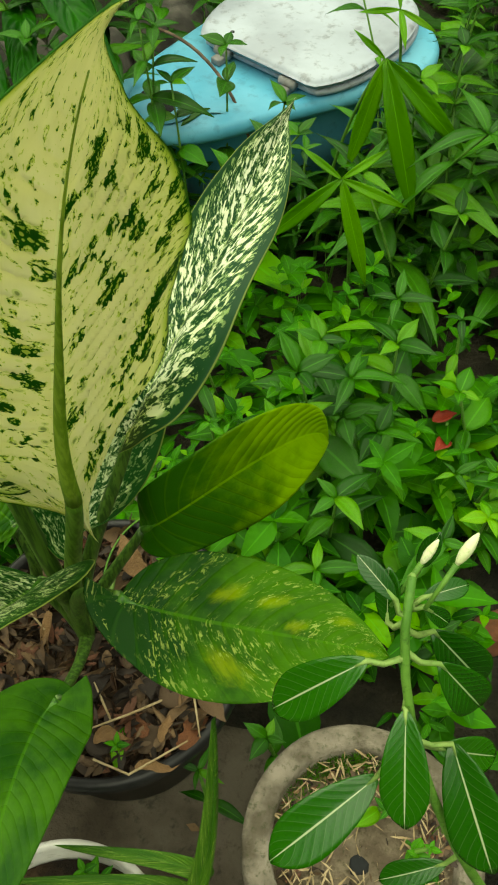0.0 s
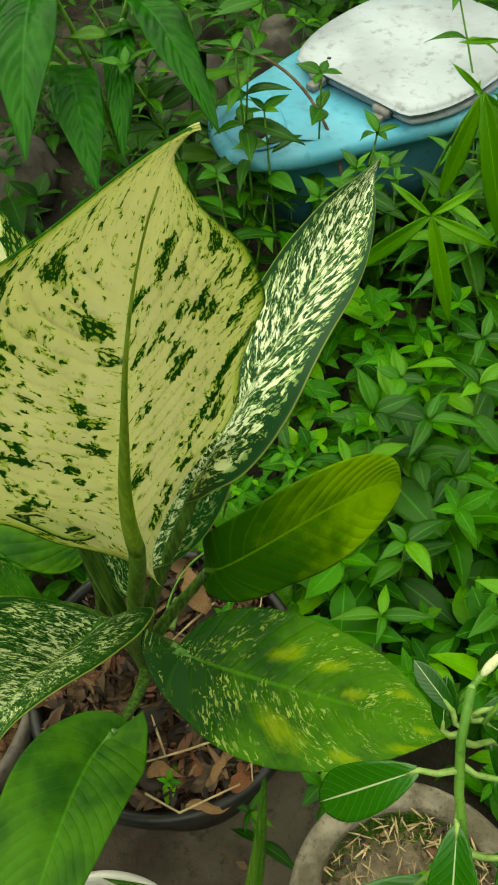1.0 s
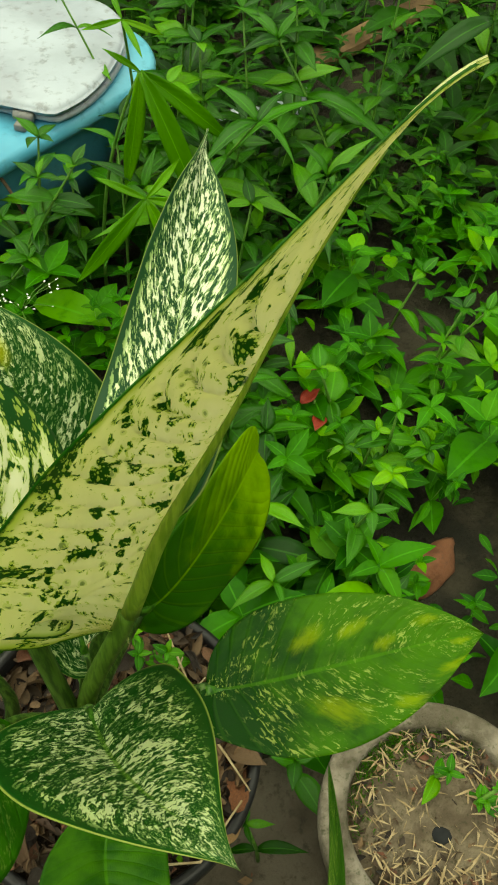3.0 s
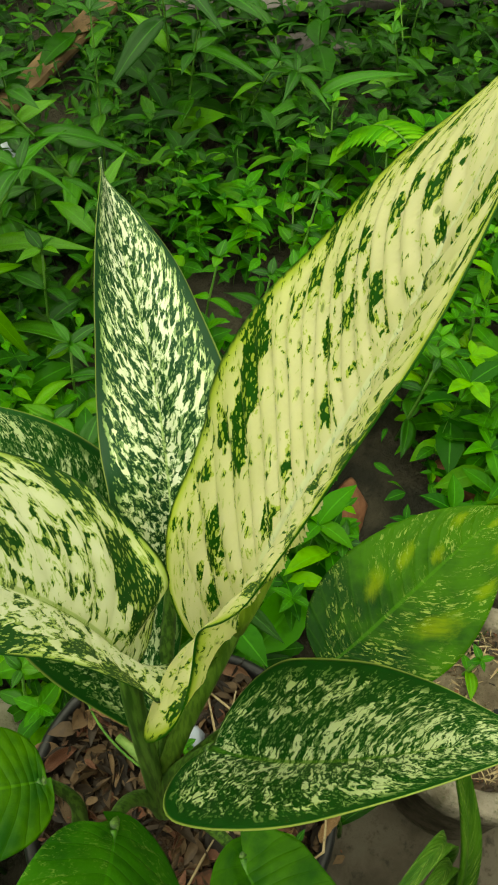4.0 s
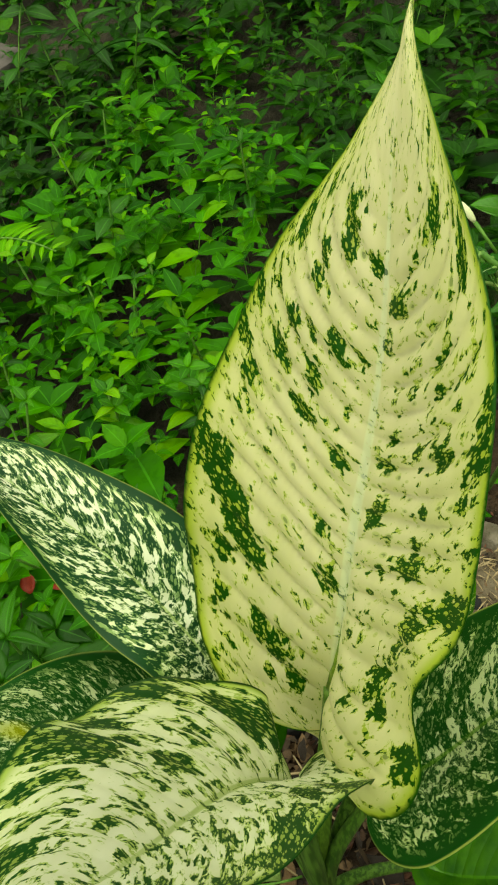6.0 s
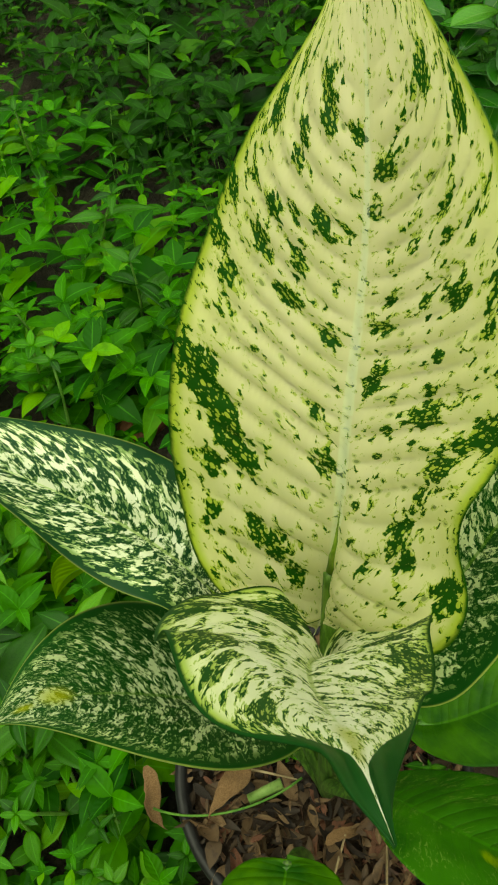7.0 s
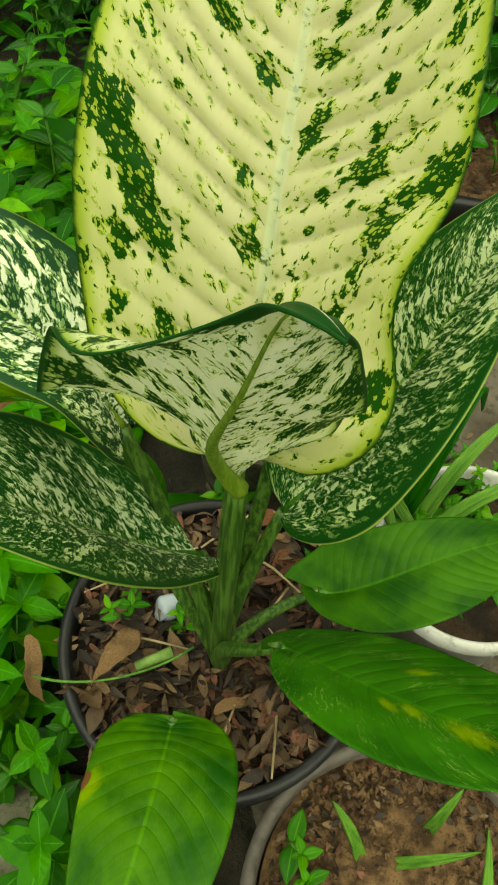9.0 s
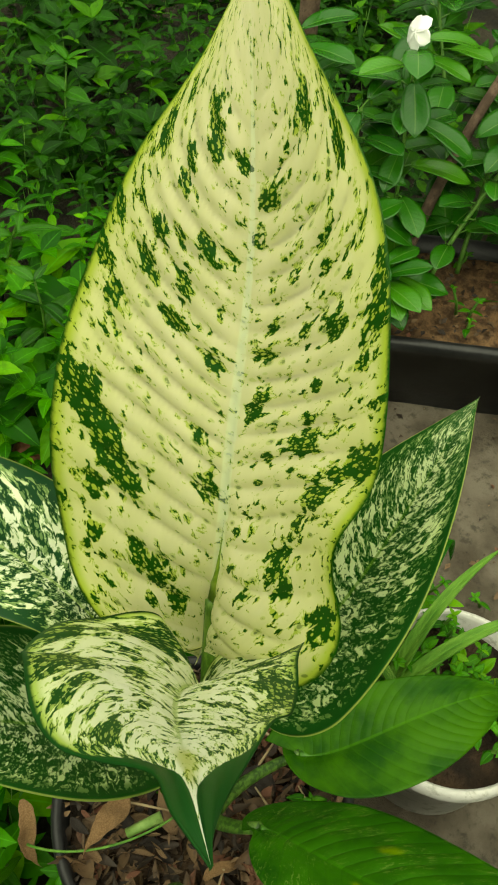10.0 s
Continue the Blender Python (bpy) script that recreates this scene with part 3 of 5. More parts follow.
# ---------------------------------------------------------------- ground
def sheet(size, n, height, centre=(0, 0)):
    bm = bmesh.new()
    vs = [[bm.verts.new((centre[0] + (i / n - 0.5) * size, centre[1] + (j / n - 0.5) * size, 0)) for j in range(n + 1)] for i in range(n + 1)]
    for r in vs:
        for v in r:
            v.co.z = height(v.co.x, v.co.y)
    for i in range(n):
        for j in range(n):
            bm.faces.new((vs[i][j], vs[i + 1][j], vs[i + 1][j + 1], vs[i][j + 1]))
    return bm


ground = part("ground", sheet(60, 300, lambda x, y: 0.03 * noise.noise((x * 1.5, y * 1.5, 0)) + 0.01 * noise.noise((x * 9, y * 9, 3))), M["ground"])
tagged(ground, "dark damp garden soil under the weeds", "ground", kind="structure")


# ---------------------------------------------------------------- pots
def pot(name, centre, r, height, wall, mat, label, soil_drop=0.02, taper=0.8, lip=0.008, wobble=0.0, fill="soil"):
    body = new(name)
    body.location = (centre[0], centre[1], 0)
    bm = bmesh.new()
    prof = [(0.001, 0), (r * taper, 0), (r * taper + 0.004, 0.006), (r - 0.004, height - 0.03), (r + lip - 0.002, height - 0.028), (r + lip, height - 0.024), (r + lip, height - 0.004), (r + lip - 0.004, height), (r - wall + 0.003, height), (r - wall, height - 0.005), (r - wall - 0.004, height - 0.06), (0.001, height - 0.061)]
    lathe(bm, prof, 72, wobble=wobble)
    part("body", bm, mat, body)
    bm = bmesh.new()
    rr = r - wall - 0.001
    lathe(bm, [(rr, height - soil_drop), (rr * 0.85, height - soil_drop + 0.004), (rr * 0.6, height - soil_drop + 0.010), (rr * 0.3, height - soil_drop + 0.012), (0.001, height - soil_drop + 0.012)], 48, wobble=0.006)
    part("soil", bm, M[fill], body, "brown soil with bits of bark")
    return tagged(body, label, "flower pot")


pot("plant_pot", (-0.03, 0.027), 0.140, 0.22, 0.004, M["black"], "black plastic pot full of dry leaf litter")
pot("concrete_pot", (0.256, -0.117), 0.104, 0.21, 0.018, M["concrete"], "weathered grey concrete pot with bare soil", wobble=0.006, fill="dry_soil")
pot("brown_pot", (-0.29, -0.07), 0.13, 0.21, 0.004, M["clay"], "old brown pot with bare crumbly soil", fill="crumbs")

# ---------------------------------------------------------------- the big plant
plant = tagged(new("dumb_cane"), "tall dumb cane with cream and green variegated leaves", "plant")
plant.location = (0, 0, 0)
STEM = (-0.052, 0.028, 0.2)

LEAVES = [
    dict(skin="A",
         mid=[(0.0049, 0.0154, 0.4740), (-0.0020, -0.0291, 0.6535), (0.0584, -0.0054, 0.7934), (0.0410, -0.0653, 0.7316), (0.0707, -0.0357, 0.9146), (0.1085, -0.0572, 0.9432)], across=[(0.628, 0.768, -0.122)] * 2, twist=(2.1, -23.4, -6.0, 7.4, 1.0), lobes=(-0.283, -0.665),
         left=dict(width=(-0.0101, 0.0518, 0.0882, 0.0995, 0.1023, 0.0958, 0.0810, 0.0549, 0.0162, -0.0005, 0.0000), fold=(67.1, 40.4, 38.4, 40.3, 35.9, 23.4, 17.0, 2.0), curl=(3.2, 6.2, -6.2, 17.9, -23.1, -22.4)),
         right=dict(width=(0.0004, 0.0440, 0.0830, 0.1038, 0.0923, 0.1007, 0.0903, 0.0676, 0.0258, 0.0066, 0.0000), fold=(89.7, 69.6, 54.6, 32.1, 3.9, -1.7, 26.7, 5.3), curl=(-76.5, -64.9, -43.0, 25.0, 4.7, 9.1)),
         waves=25, relief=0.0030, joint=0.12, n_u=360, n_v=32,
         label="large cream leaf flecked with dark green"),
    dict(skin="B",
         mid=[(0.0222, 0.0722, 0.5407), (0.0358, 0.0853, 0.5861), (0.0723, 0.1243, 0.6496), (0.0970, 0.2010, 0.6809), (0.1165, 0.2371, 0.7295)], across=[(-0.841, 0.500, 0.209)] * 2, twist=(-23.1, -26.9, -30.6, 0.2, 27.5), lobes=(0.300, 0.066),
         left=dict(width=(0.0232, 0.0310, 0.0378, 0.0424, 0.0429, 0.0395, 0.0326, 0.0271, 0.0187, 0.0068, 0.0000), fold=(28.8, 33.9, 39.1, 44.1, 46.4, 31.0, 31.1, 38.1), curl=(2.8, -0.9, -5.2, -11.1, -5.0, 9.1)),
         right=dict(width=(0.0148, 0.0296, 0.0444, 0.0555, 0.0564, 0.0547, 0.0433, 0.0315, 0.0155, 0.0018, 0.0000), fold=(38.4, 41.7, 43.3, 47.0, 42.3, 39.7, 48.8, 54.6), curl=(19.7, -5.6, -34.5, -67.2, -76.4, -63.4)),
         waves=20, relief=0.0010, n_u=140, n_v=20,
         label="dark green leaf densely speckled with white"),
    dict(skin="C", mid=[(0.0193, 0.0675, 0.4042), (0.0625, 0.0374, 0.4808), (0.1605, 0.1805, 0.4899), (0.1684, 0.2332, 0.3426)], across=[(0.1572, 0.1878, 0.7895), (-0.1421, 0.5531, 0.3085)],
         half=(0.0469, 0.0590), fold=((-11.8, 24.4), (1.4, 9.3)), broad=(0.462, 0.474), lobes=(0.298, 0.381), taper=1.125, waist=-0, relief=0.0003, waves=18,
         label="plain light green leaf"),
    dict(skin="D", mid=[(0.0457, -0.0477, 0.527), (0.0725, -0.0517, 0.5078), (0.1937, -0.0483, 0.5175), (0.2307, -0.0606, 0.536)], across=[(-0.034, 1.008, -0.061), (0.005, 1.012, -0.023)],
         half=(0.0503, 0.0538), fold=((9.6, 15.4), (-2.4, 1.7)), broad=(0.428, 0.426), lobes=(-0.017, 0.505), taper=1.011, waist=0, relief=0.0002, waves=18,
         label="green leaf with yellow blotches and fine pale flecks"),
    dict(skin="E", mid=[(-0.0301, -0.0238, 0.4718), (-0.0163, -0.1115, 0.5809), (0.0062, -0.1368, 0.6836), (0.0272, -0.1745, 0.7024)], across=[(0.958, 0.025, 0.238), (0.911, 0.024, 0.272)],
         half=(0.0613, 0.0696), fold=((29.4, 10.5), (29, 10)), broad=(0.202, 0.211), lobes=(-0.017, 0.088), taper=1.421, waist=0, relief=0.0006,
         label="dark green leaf streaked with pale flecks"),
    dict(skin="H", mid=[(-0.0299, 0.0355, 0.4273), (-0.0294, 0.1172, 0.5043), (-0.0228, 0.1574, 0.6155), (-0.0596, 0.2017, 0.663)], across=[(-0.923, -0.205, 0.004), (-0.945, -0.152, 0.153)],
         half=(0.0771, 0.0716), fold=((31.2, 12.2), (18.6, -1.9)), broad=(0.451, 0.409), lobes=(0.266, -0.141), taper=1.189, waist=-0, relief=0.0006,
         label="dark green leaf streaked with pale flecks and a yellow tip"),
    dict(skin="G",
         mid=[(-0.0549, 0.0185, 0.5764), (-0.0514, 0.0193, 0.5941), (-0.0720, 0.0590, 0.7131), (-0.1703, 0.0384, 0.7776), (-0.1419, 0.0464, 0.8788), (-0.1978, 0.0464, 0.9011)], across=[(-0.075, -0.995, 0.062)] * 2, twist=(14.1, -38.0, -47.8, -12.9, -29.4), lobes=(0.367, 0.160),
         left=dict(width=(0.0228, 0.0364, 0.0456, 0.0581, 0.0668, 0.0560, 0.0418, 0.0247, 0.0121, 0.0050, 0.0000), fold=(73.1, 38.4, 26.0, 24.8, 38.1, 50.9, 13.0, -21.4), curl=(23.8, 10.7, 13.5, 11.3, 13.2, 6.0)),
         right=dict(width=(0.0072, 0.0348, 0.0508, 0.0739, 0.0834, 0.0727, 0.0594, 0.0349, 0.0086, 0.0047, 0.0000), fold=(67.1, 57.7, 69.0, 41.8, 26.5, 5.9, 21.2, -13.3), curl=(29.5, -4.8, -33.6, -56.3, -33.7, -28.9)),
         waves=20, relief=0.0014, n_u=160, n_v=24,
         label="white leaf flecked with dark green"),
    dict(skin="F", mid=[(-0.0379, -0.0647, 0.3057), (-0.0588, -0.0918, 0.304), (-0.0385, -0.1786, 0.3602), (-0.0418, -0.2677, 0.3098)], across=[(0.866, 0.013, -0.241), (1.014, 0.206, 0.034)],
         half=(0.0501, 0.0562), fold=((18.9, -3.6), (27.9, -6)), broad=(0.199, 0.442), lobes=(0.667, 0.297), taper=0.628, waist=0, relief=0.0002, waves=18,
         label="plain green leaf"),
    dict(skin="K", mid=[(-0.1058, -0.0023, 0.4138), (-0.1093, -0.0204, 0.4115), (-0.214, -0.0814, 0.4695), (-0.2587, -0.176, 0.5613)], across=[(0.102, -0.721, -0.426), (0.408, -0.708, -0.138)],
         half=(0.0831, 0.059), fold=((-8.8, -7.4), (11.5, -1)), broad=(0.318, 0.513), lobes=(0.159, 0.111), taper=0.954, waist=0, relief=0.0002, waves=18,
         label="green leaf with yellow blotches"),
    dict(skin="J", mid=[(-0.1218, 0.0825, 0.3448), (-0.1225, 0.0828, 0.3446), (-0.2217, 0.1233, 0.4148), (-0.3014, 0.1905, 0.3595)], across=[(0.126, -0.983, -0.184), (0.179, -0.994, -0.058)],
         half=(0.0596, 0.0496), fold=((7.9, 9), (16.2, 11.8)), broad=(0.466, 0.401), lobes=(0.144, 0.1), taper=0.775, waist=-0, relief=0.0003, waves=16,
         label="plain light green leaf with a brown nick"),
]
for spec in LEAVES:
    spec = dict(spec)
    skin, label, joint = spec.pop("skin"), spec.pop("label"), spec.pop("joint", 0.0)
    mat = M[skin]
    spec["seed"] = float(len(label) + 3 * len(plant.children))
    leaf = part("leaf", wavy_blade(**spec) if "left" in spec else blade(**spec), mat, plant, label)
    b0, d0 = bern(spec["mid"], joint)
    foot = Vector(STEM) if skin != "J" else Vector((-0.118, 0.066, 0.2))
    toward = (d0 * 0.35 + (b0 - foot).normalized()).normalized()
    stalk = [foot, foot + Vector((0, 0, 0.45 * (b0.z - foot.z))), b0 - toward * 0.08, b0]
    bm = bmesh.new()
    wide = {"A": 0.0058, "G": 0.0062}.get(skin, 0.0042)
    tube(bm, [bez(stalk, k / 16)[0] for k in range(17)], [0.0088 - (0.0086 - wide) * k / 16 for k in range(17)], 10)
    part("leaf_stalk", bm, M["light_stalk" if skin == "A" else "stalk"], plant)
    bm = bmesh.new()
    pts = []
    for k in range(25):
        p, _, nrm, _ = frame_at(spec["mid"], spec["across"], spec.get("twist", (0, 0)), joint + (0.9 - joint) * k / 24)
        pts.append(p - nrm * (0.0008 + 0.8 * wide * (1 - k / 25) ** 1.8 * min(1, 0.2 + k / 3)))
    tube(bm, pts, [wide * (1 - k / 25) ** 1.8 + 0.0003 for k in range(25)], 8)
    part("midrib", bm, M["rib" if skin in "ABG" else "green_rib"], leaf)

# ---------------------------------------------------------------- added walls, out of view, that keep the low sky off glossy leaves
for name, x, y, sx, sy in (("wall_north", 0.5, 5.1, 10.4, 0.2), ("wall_south", 0.5, -4.1, 10.4, 0.2), ("wall_east", 5.6, 0.5, 0.2, 9.0), ("wall_west", -4.6, 0.5, 0.2, 9.0)):
    bm = bmesh.new()
    bmesh.ops.create_cube(bm, size=1, matrix=Matrix.Translation((x, y, 1.2)) @ Matrix.Diagonal((sx, sy, 2.6, 1)))
    tagged(part(name, bm, M["wall"], smooth=False), "added dark wall, unseen, that hides the low sky", "wall", kind="structure")

# ---------------------------------------------------------------- toilet seat on the blue tub
def slab(bm, pts, z0, z1, bevel=0.006, squash=1.0):
    """A flat body with a given outline (points in order) and rounded top and bottom edges."""
    c = sum((Vector((p[0], p[1], 0)) for p in pts), Vector()) / len(pts)
    rings = []
    for z, inset in ((z0, bevel), (z0 + bevel * 0.4, bevel * 0.3), (z0 + bevel, 0), (z1 - bevel, 0), (z1 - bevel * 0.4, bevel * 0.3), (z1, bevel), (z1, None)):
        ring = []
        for p in pts:
            q = Vector((p[0], p[1], 0))
            d = c - q
            q = q + d.normalized() * inset if inset is not None else c + (q - c) * 0.55
            ring.append(bm.verts.new((q.x, q.y, z)))
        rings.append(ring)
    n = len(pts)
    for a, d in zip(rings, rings[1:]):
        for k in range(n):
            bm.faces.new((a[k], a[(k + 1) % n], d[(k + 1) % n], d[k]))
    bm.faces.new(rings[0][::-1])
    bm.faces.new(rings[-1])


def oval(c, e, f, wide, long, power=2.5, flat=0.0, n=56):
    """Outline of a seat: e across, f away from the hinge; flat cuts it straight at the hinge."""
    out = []
    for k in range(n):
        a = 2 * math.pi * k / n
        x, y = math.cos(a), math.sin(a)
        r = 1 / (abs(x) ** power + abs(y) ** power) ** (1 / power)
        y = max(y * r, -1 + flat)
        out.append((c[0] + e[0] * x * r * wide + f[0] * y * long, c[1] + e[1] * x * r * wide + f[1] * y * long))
    return out


E_, F_ = Vector((0.866, -0.500)), Vector((0.500, 0.866))
seat = tagged(new("toilet_seat"), "dirty white plastic toilet seat with closed lid on a tub", "toilet seat")
mid_seat = Vector((0.024, 1.172))
bm = bmesh.new()
slab(bm, oval(mid_seat + F_ * 0.008, E_, F_, 0.166, 0.200, 2.4, 0.24), 0.250, 0.262, 0.005)
part("seat", bm, M["lid"], seat)
bm = bmesh.new()
slab(bm, oval(mid_seat, E_, F_, 0.166, 0.200, 2.5, 0.22), 0.2645, 0.284, 0.011)
part("lid", bm, M["lid"], seat, "grey-stained white lid")
for k in (-1, 1):
    c = mid_seat - F_ * 0.154 + E_ * 0.072 * k
    bm = bmesh.new()
    tube(bm, [Vector((*(c - E_ * 0.016), 0.262)), Vector((*(c + E_ * 0.016), 0.262))], [0.008, 0.008], 14)
    slab(bm, [tuple(c + E_ * a + F_ * d) for a, d in ((-0.009, -0.022), (0.009, -0.022), (0.009, 0.012), (-0.009, 0.012))], 0.247, 0.259, 0.002)
    part("hinge", bm, M["hinge"], seat, "grey plastic hinge")
# A dark disc on the lid paints a hole's shade; nothing is cut.
bm = bmesh.new()
lathe(bm, [(0.004, 0.2842), (0.0035, 0.2848), (0.001, 0.285)], 12, (*(mid_seat - F_ * 0.125 - E_ * 0.075), 0))
part("buffer_hole", bm, M["hole_shade_pebble"], seat, "dark disc painting the shade in a small lid hole")


def rounded(c, u, v, a, d, r, n=8):
    """Outline of a rectangle with round corners: half sides a along u and d along v."""
    out = []
    for sx, sy, start in ((1, 1, 0), (-1, 1, 90), (-1, -1, 180), (1, -1, 270)):
        for k in range(n + 1):
            t = radians(start + 90 * k / n)
            x, y = sx * (a - r) + r * math.cos(t), sy * (d - r) + r * math.sin(t)
            out.append((c[0] + u[0] * x + v[0] * y, c[1] + u[1] * x + v[1] * y))
    return out


U_, V_ = Vector((0.80, 0.60)), Vector((-0.60, 0.80))
tub = tagged(new("plastic_tub"), "pale blue plastic tub turned over under the toilet seat", "tub")
tc = Vector((-0.035, 1.115))


def soft_corners(pts, cuts=4):
    """Rounds a polygon by cutting its corners again and again."""
    ps = [Vector(p) for p in pts]
    for _ in range(cuts):
        ps = [q for a, c in zip(ps, ps[1:] + ps[:1]) for q in (a.lerp(c, 0.25), a.lerp(c, 0.75))]
    return [tuple(p) for p in ps]


TUB = [(-0.185, 0.815), (0.10, 1.005), (0.26, 1.11), (0.25, 1.28), (0.05, 1.36), (-0.14, 1.28), (-0.24, 1.08), (-0.30, 0.95)]
bm = bmesh.new()
slab(bm, soft_corners(TUB), 0.215, 0.246, 0.012)
part("rim", bm, M["blue"], tub)
bm = bmesh.new()
rings = []
for z, s in ((0.0, 0.62), (0.14, 0.74), (0.22, 0.84)):
    rings.append([bm.verts.new((*(tc + (Vector(p) - tc) * s), z)) for p in soft_corners(TUB)])
for r0, r1 in zip(rings, rings[1:]):
    for k in range(len(r0)):
        bm.faces.new((r0[k], r0[(k + 1) % len(r0)], r1[(k + 1) % len(r0)], r1[k]))
bm.faces.new(rings[0][::-1])
part("side_wall", bm, M["blue"], tub)
bm = bmesh.new()
slab(bm, soft_corners([(-0.195, 0.855), (-0.12, 0.905), (-0.16, 1.0), (-0.215, 1.03), (-0.265, 0.955)], 3), 0.244, 0.2535, 0.005)
part("raised_panel", bm, M["blue"], tub)
# Two dark discs on the panel paint the shade inside its openings.
bm = bmesh.new()
lathe(bm, [(0.0065, 0.2535), (0.006, 0.2545), (0.001, 0.2548)], 20, (-0.222, 0.945, 0))
part("drain_hole", bm, M["hole_shade_pebble"], tub, "dark disc painting the shade in a small hole")
bm = bmesh.new()
lathe(bm, [(0.0165, 0.2535), (0.016, 0.2545), (0.001, 0.2548)], 24, (-0.180, 0.910, 0))
part("socket", bm, M["hole_shade_pebble"], tub, "dark disc painting the shade inside a round opening")

bm = bmesh.new()
tube(bm, [bern([(-0.34, 1.2, 0.22), (-0.16, 1.05, 0.33), (-0.02, 0.93, 0.30), (0.0, 0.84, 0.05)], k / 20)[0] for k in range(21)], [0.0028] * 21, 6)
tagged(part("vine_stem", bm, M["bark"]), "thin reddish-brown dry vine lying over the blue tub", "vine")


# ---------------------------------------------------------------- leaf templates
def leaf_template(length, width, rows=6, cols=2, fold=0.30, bend=0.35, wavy=0.0, broad=0.42, taper=1.35):
    """Vertices, faces and leaf coordinates of a small leaf that runs along +x with its face up."""
    vs, uvs, fs = [], [], []
    for i in range(rows + 1):
        t = i / rows
        w = 0.5 * width * outline(min(max(t, 0.015), 0.995), broad, taper)
        for j in range(-cols, cols + 1):
            v = j / cols
            vs.append((length * t, v * w, length * (0.10 * t - bend * t * t) + fold * abs(v) * w + wavy * width * math.sin(7 * t + v) * abs(v)))
            uvs.append((v, t))
    m = 2 * cols + 1
    for i in range(rows):
        for j in range(m - 1):
            a = i * m + j
            fs.append((a, a + m, a + m + 1, a + 1))
    return np.array(vs), fs, np.array(uvs)


def template_mesh(name, tpl, mat, thick=0.0):
    vs, fs, uvs = tpl
    me = bpy.data.meshes.new(name)
    if thick:
        n = len(vs)
        low = vs - np.array((0, 0, thick))
        rim = {}
        for f in fs:
            for a, d in zip(f, f[1:] + f[:1]):
                rim[(a, d)] = 1
        sides = [(d, a, a + n, d + n) for a, d in rim if (d, a) not in rim]
        fs = list(fs) + [tuple(n + k for k in f[::-1]) for f in fs] + sides
        vs, uvs = np.vstack([vs, low]), np.vstack([uvs, uvs])
    me.from_pydata(vs.tolist(), [], fs)
    layer = me.uv_layers.new(name="leaf")
    idx = np.empty(len(me.loops), dtype=np.int32)
    me.loops.foreach_get("vertex_index", idx)
    layer.data.foreach_set("uv", uvs[idx].astype(np.float32).ravel())
    me.materials.append(mat)
    me.polygons.foreach_set("use_smooth", [True] * len(me.polygons))
    return me


class Drift:
    """Many small leaves and stems gathered into one mesh."""

    def __init__(self):
        self.v, self.f, self.uv, self.n = [], [], [], 0

    def add(self, tpl, m, scale):
        vs, fs, uvs = tpl
        r = np.array(m.to_3x3()) * scale
        self.v.append(vs @ r.T + np.array(m.translation))
        self.f.append(np.array(fs) + self.n)
        self.uv.append(uvs)
        self.n += len(vs)

    def build(self, name, mat):
        me = bpy.data.meshes.new(name)
        v, f, uv = np.vstack(self.v), np.vstack(self.f), np.vstack(self.uv)
        me.vertices.add(len(v))
        me.vertices.foreach_set("co", v.astype(np.float32).ravel())
        me.loops.add(f.size)
        me.loops.foreach_set("vertex_index", f.astype(np.int32).ravel())
        me.polygons.add(len(f))
        me.polygons.foreach_set("loop_start", np.arange(0, f.size, 4, dtype=np.int32))
        layer = me.uv_layers.new(name="leaf")
        layer.data.foreach_set("uv", uv[f.ravel()].astype(np.float32).ravel())
        me.update()
        me.validate()
        me.polygons.foreach_set("use_smooth", [True] * len(me.polygons))
        me.materials.append(mat)
        return new(name, me)


def aim(place, turn, rise, roll=0.0):
    """A pose whose +x points out at that turn and rise."""
    return Matrix.Translation(place) @ Euler((0, 0, turn)).to_matrix().to_4x4() @ Euler((0, -rise, 0)).to_matrix().to_4x4() @ Euler((roll, 0, 0)).to_matrix().to_4x4()


SMALL = [leaf_template(1.0, w, 4, 1, fo, be) for w, fo, be in ((0.44, 0.3, 0.3), (0.36, 0.35, 0.45), (0.54, 0.25, 0.2), (0.30, 0.3, 0.55))]
ROUND = [leaf_template(1.0, w, 5, 1, fo, be, 0.0, 0.45, 1.05) for w, fo, be in ((0.50, 0.3, 0.3), (0.42, 0.3, 0.4), (0.58, 0.25, 0.25), (0.46, 0.35, 0.5))]
NEAR = [leaf_template(1.0, w, 7, 2, fo, be, wa) for w, fo, be, wa in ((0.40, 0.3, 0.35, 0.03), (0.31, 0.35, 0.5, 0.04), (0.47, 0.25, 0.25, 0.03))]
OVATE = [leaf_template(1.0, w, 8, 2, 0.3, be, 0.03, 0.42, 1.0) for w, be in ((0.56, 0.3), (0.48, 0.4))]


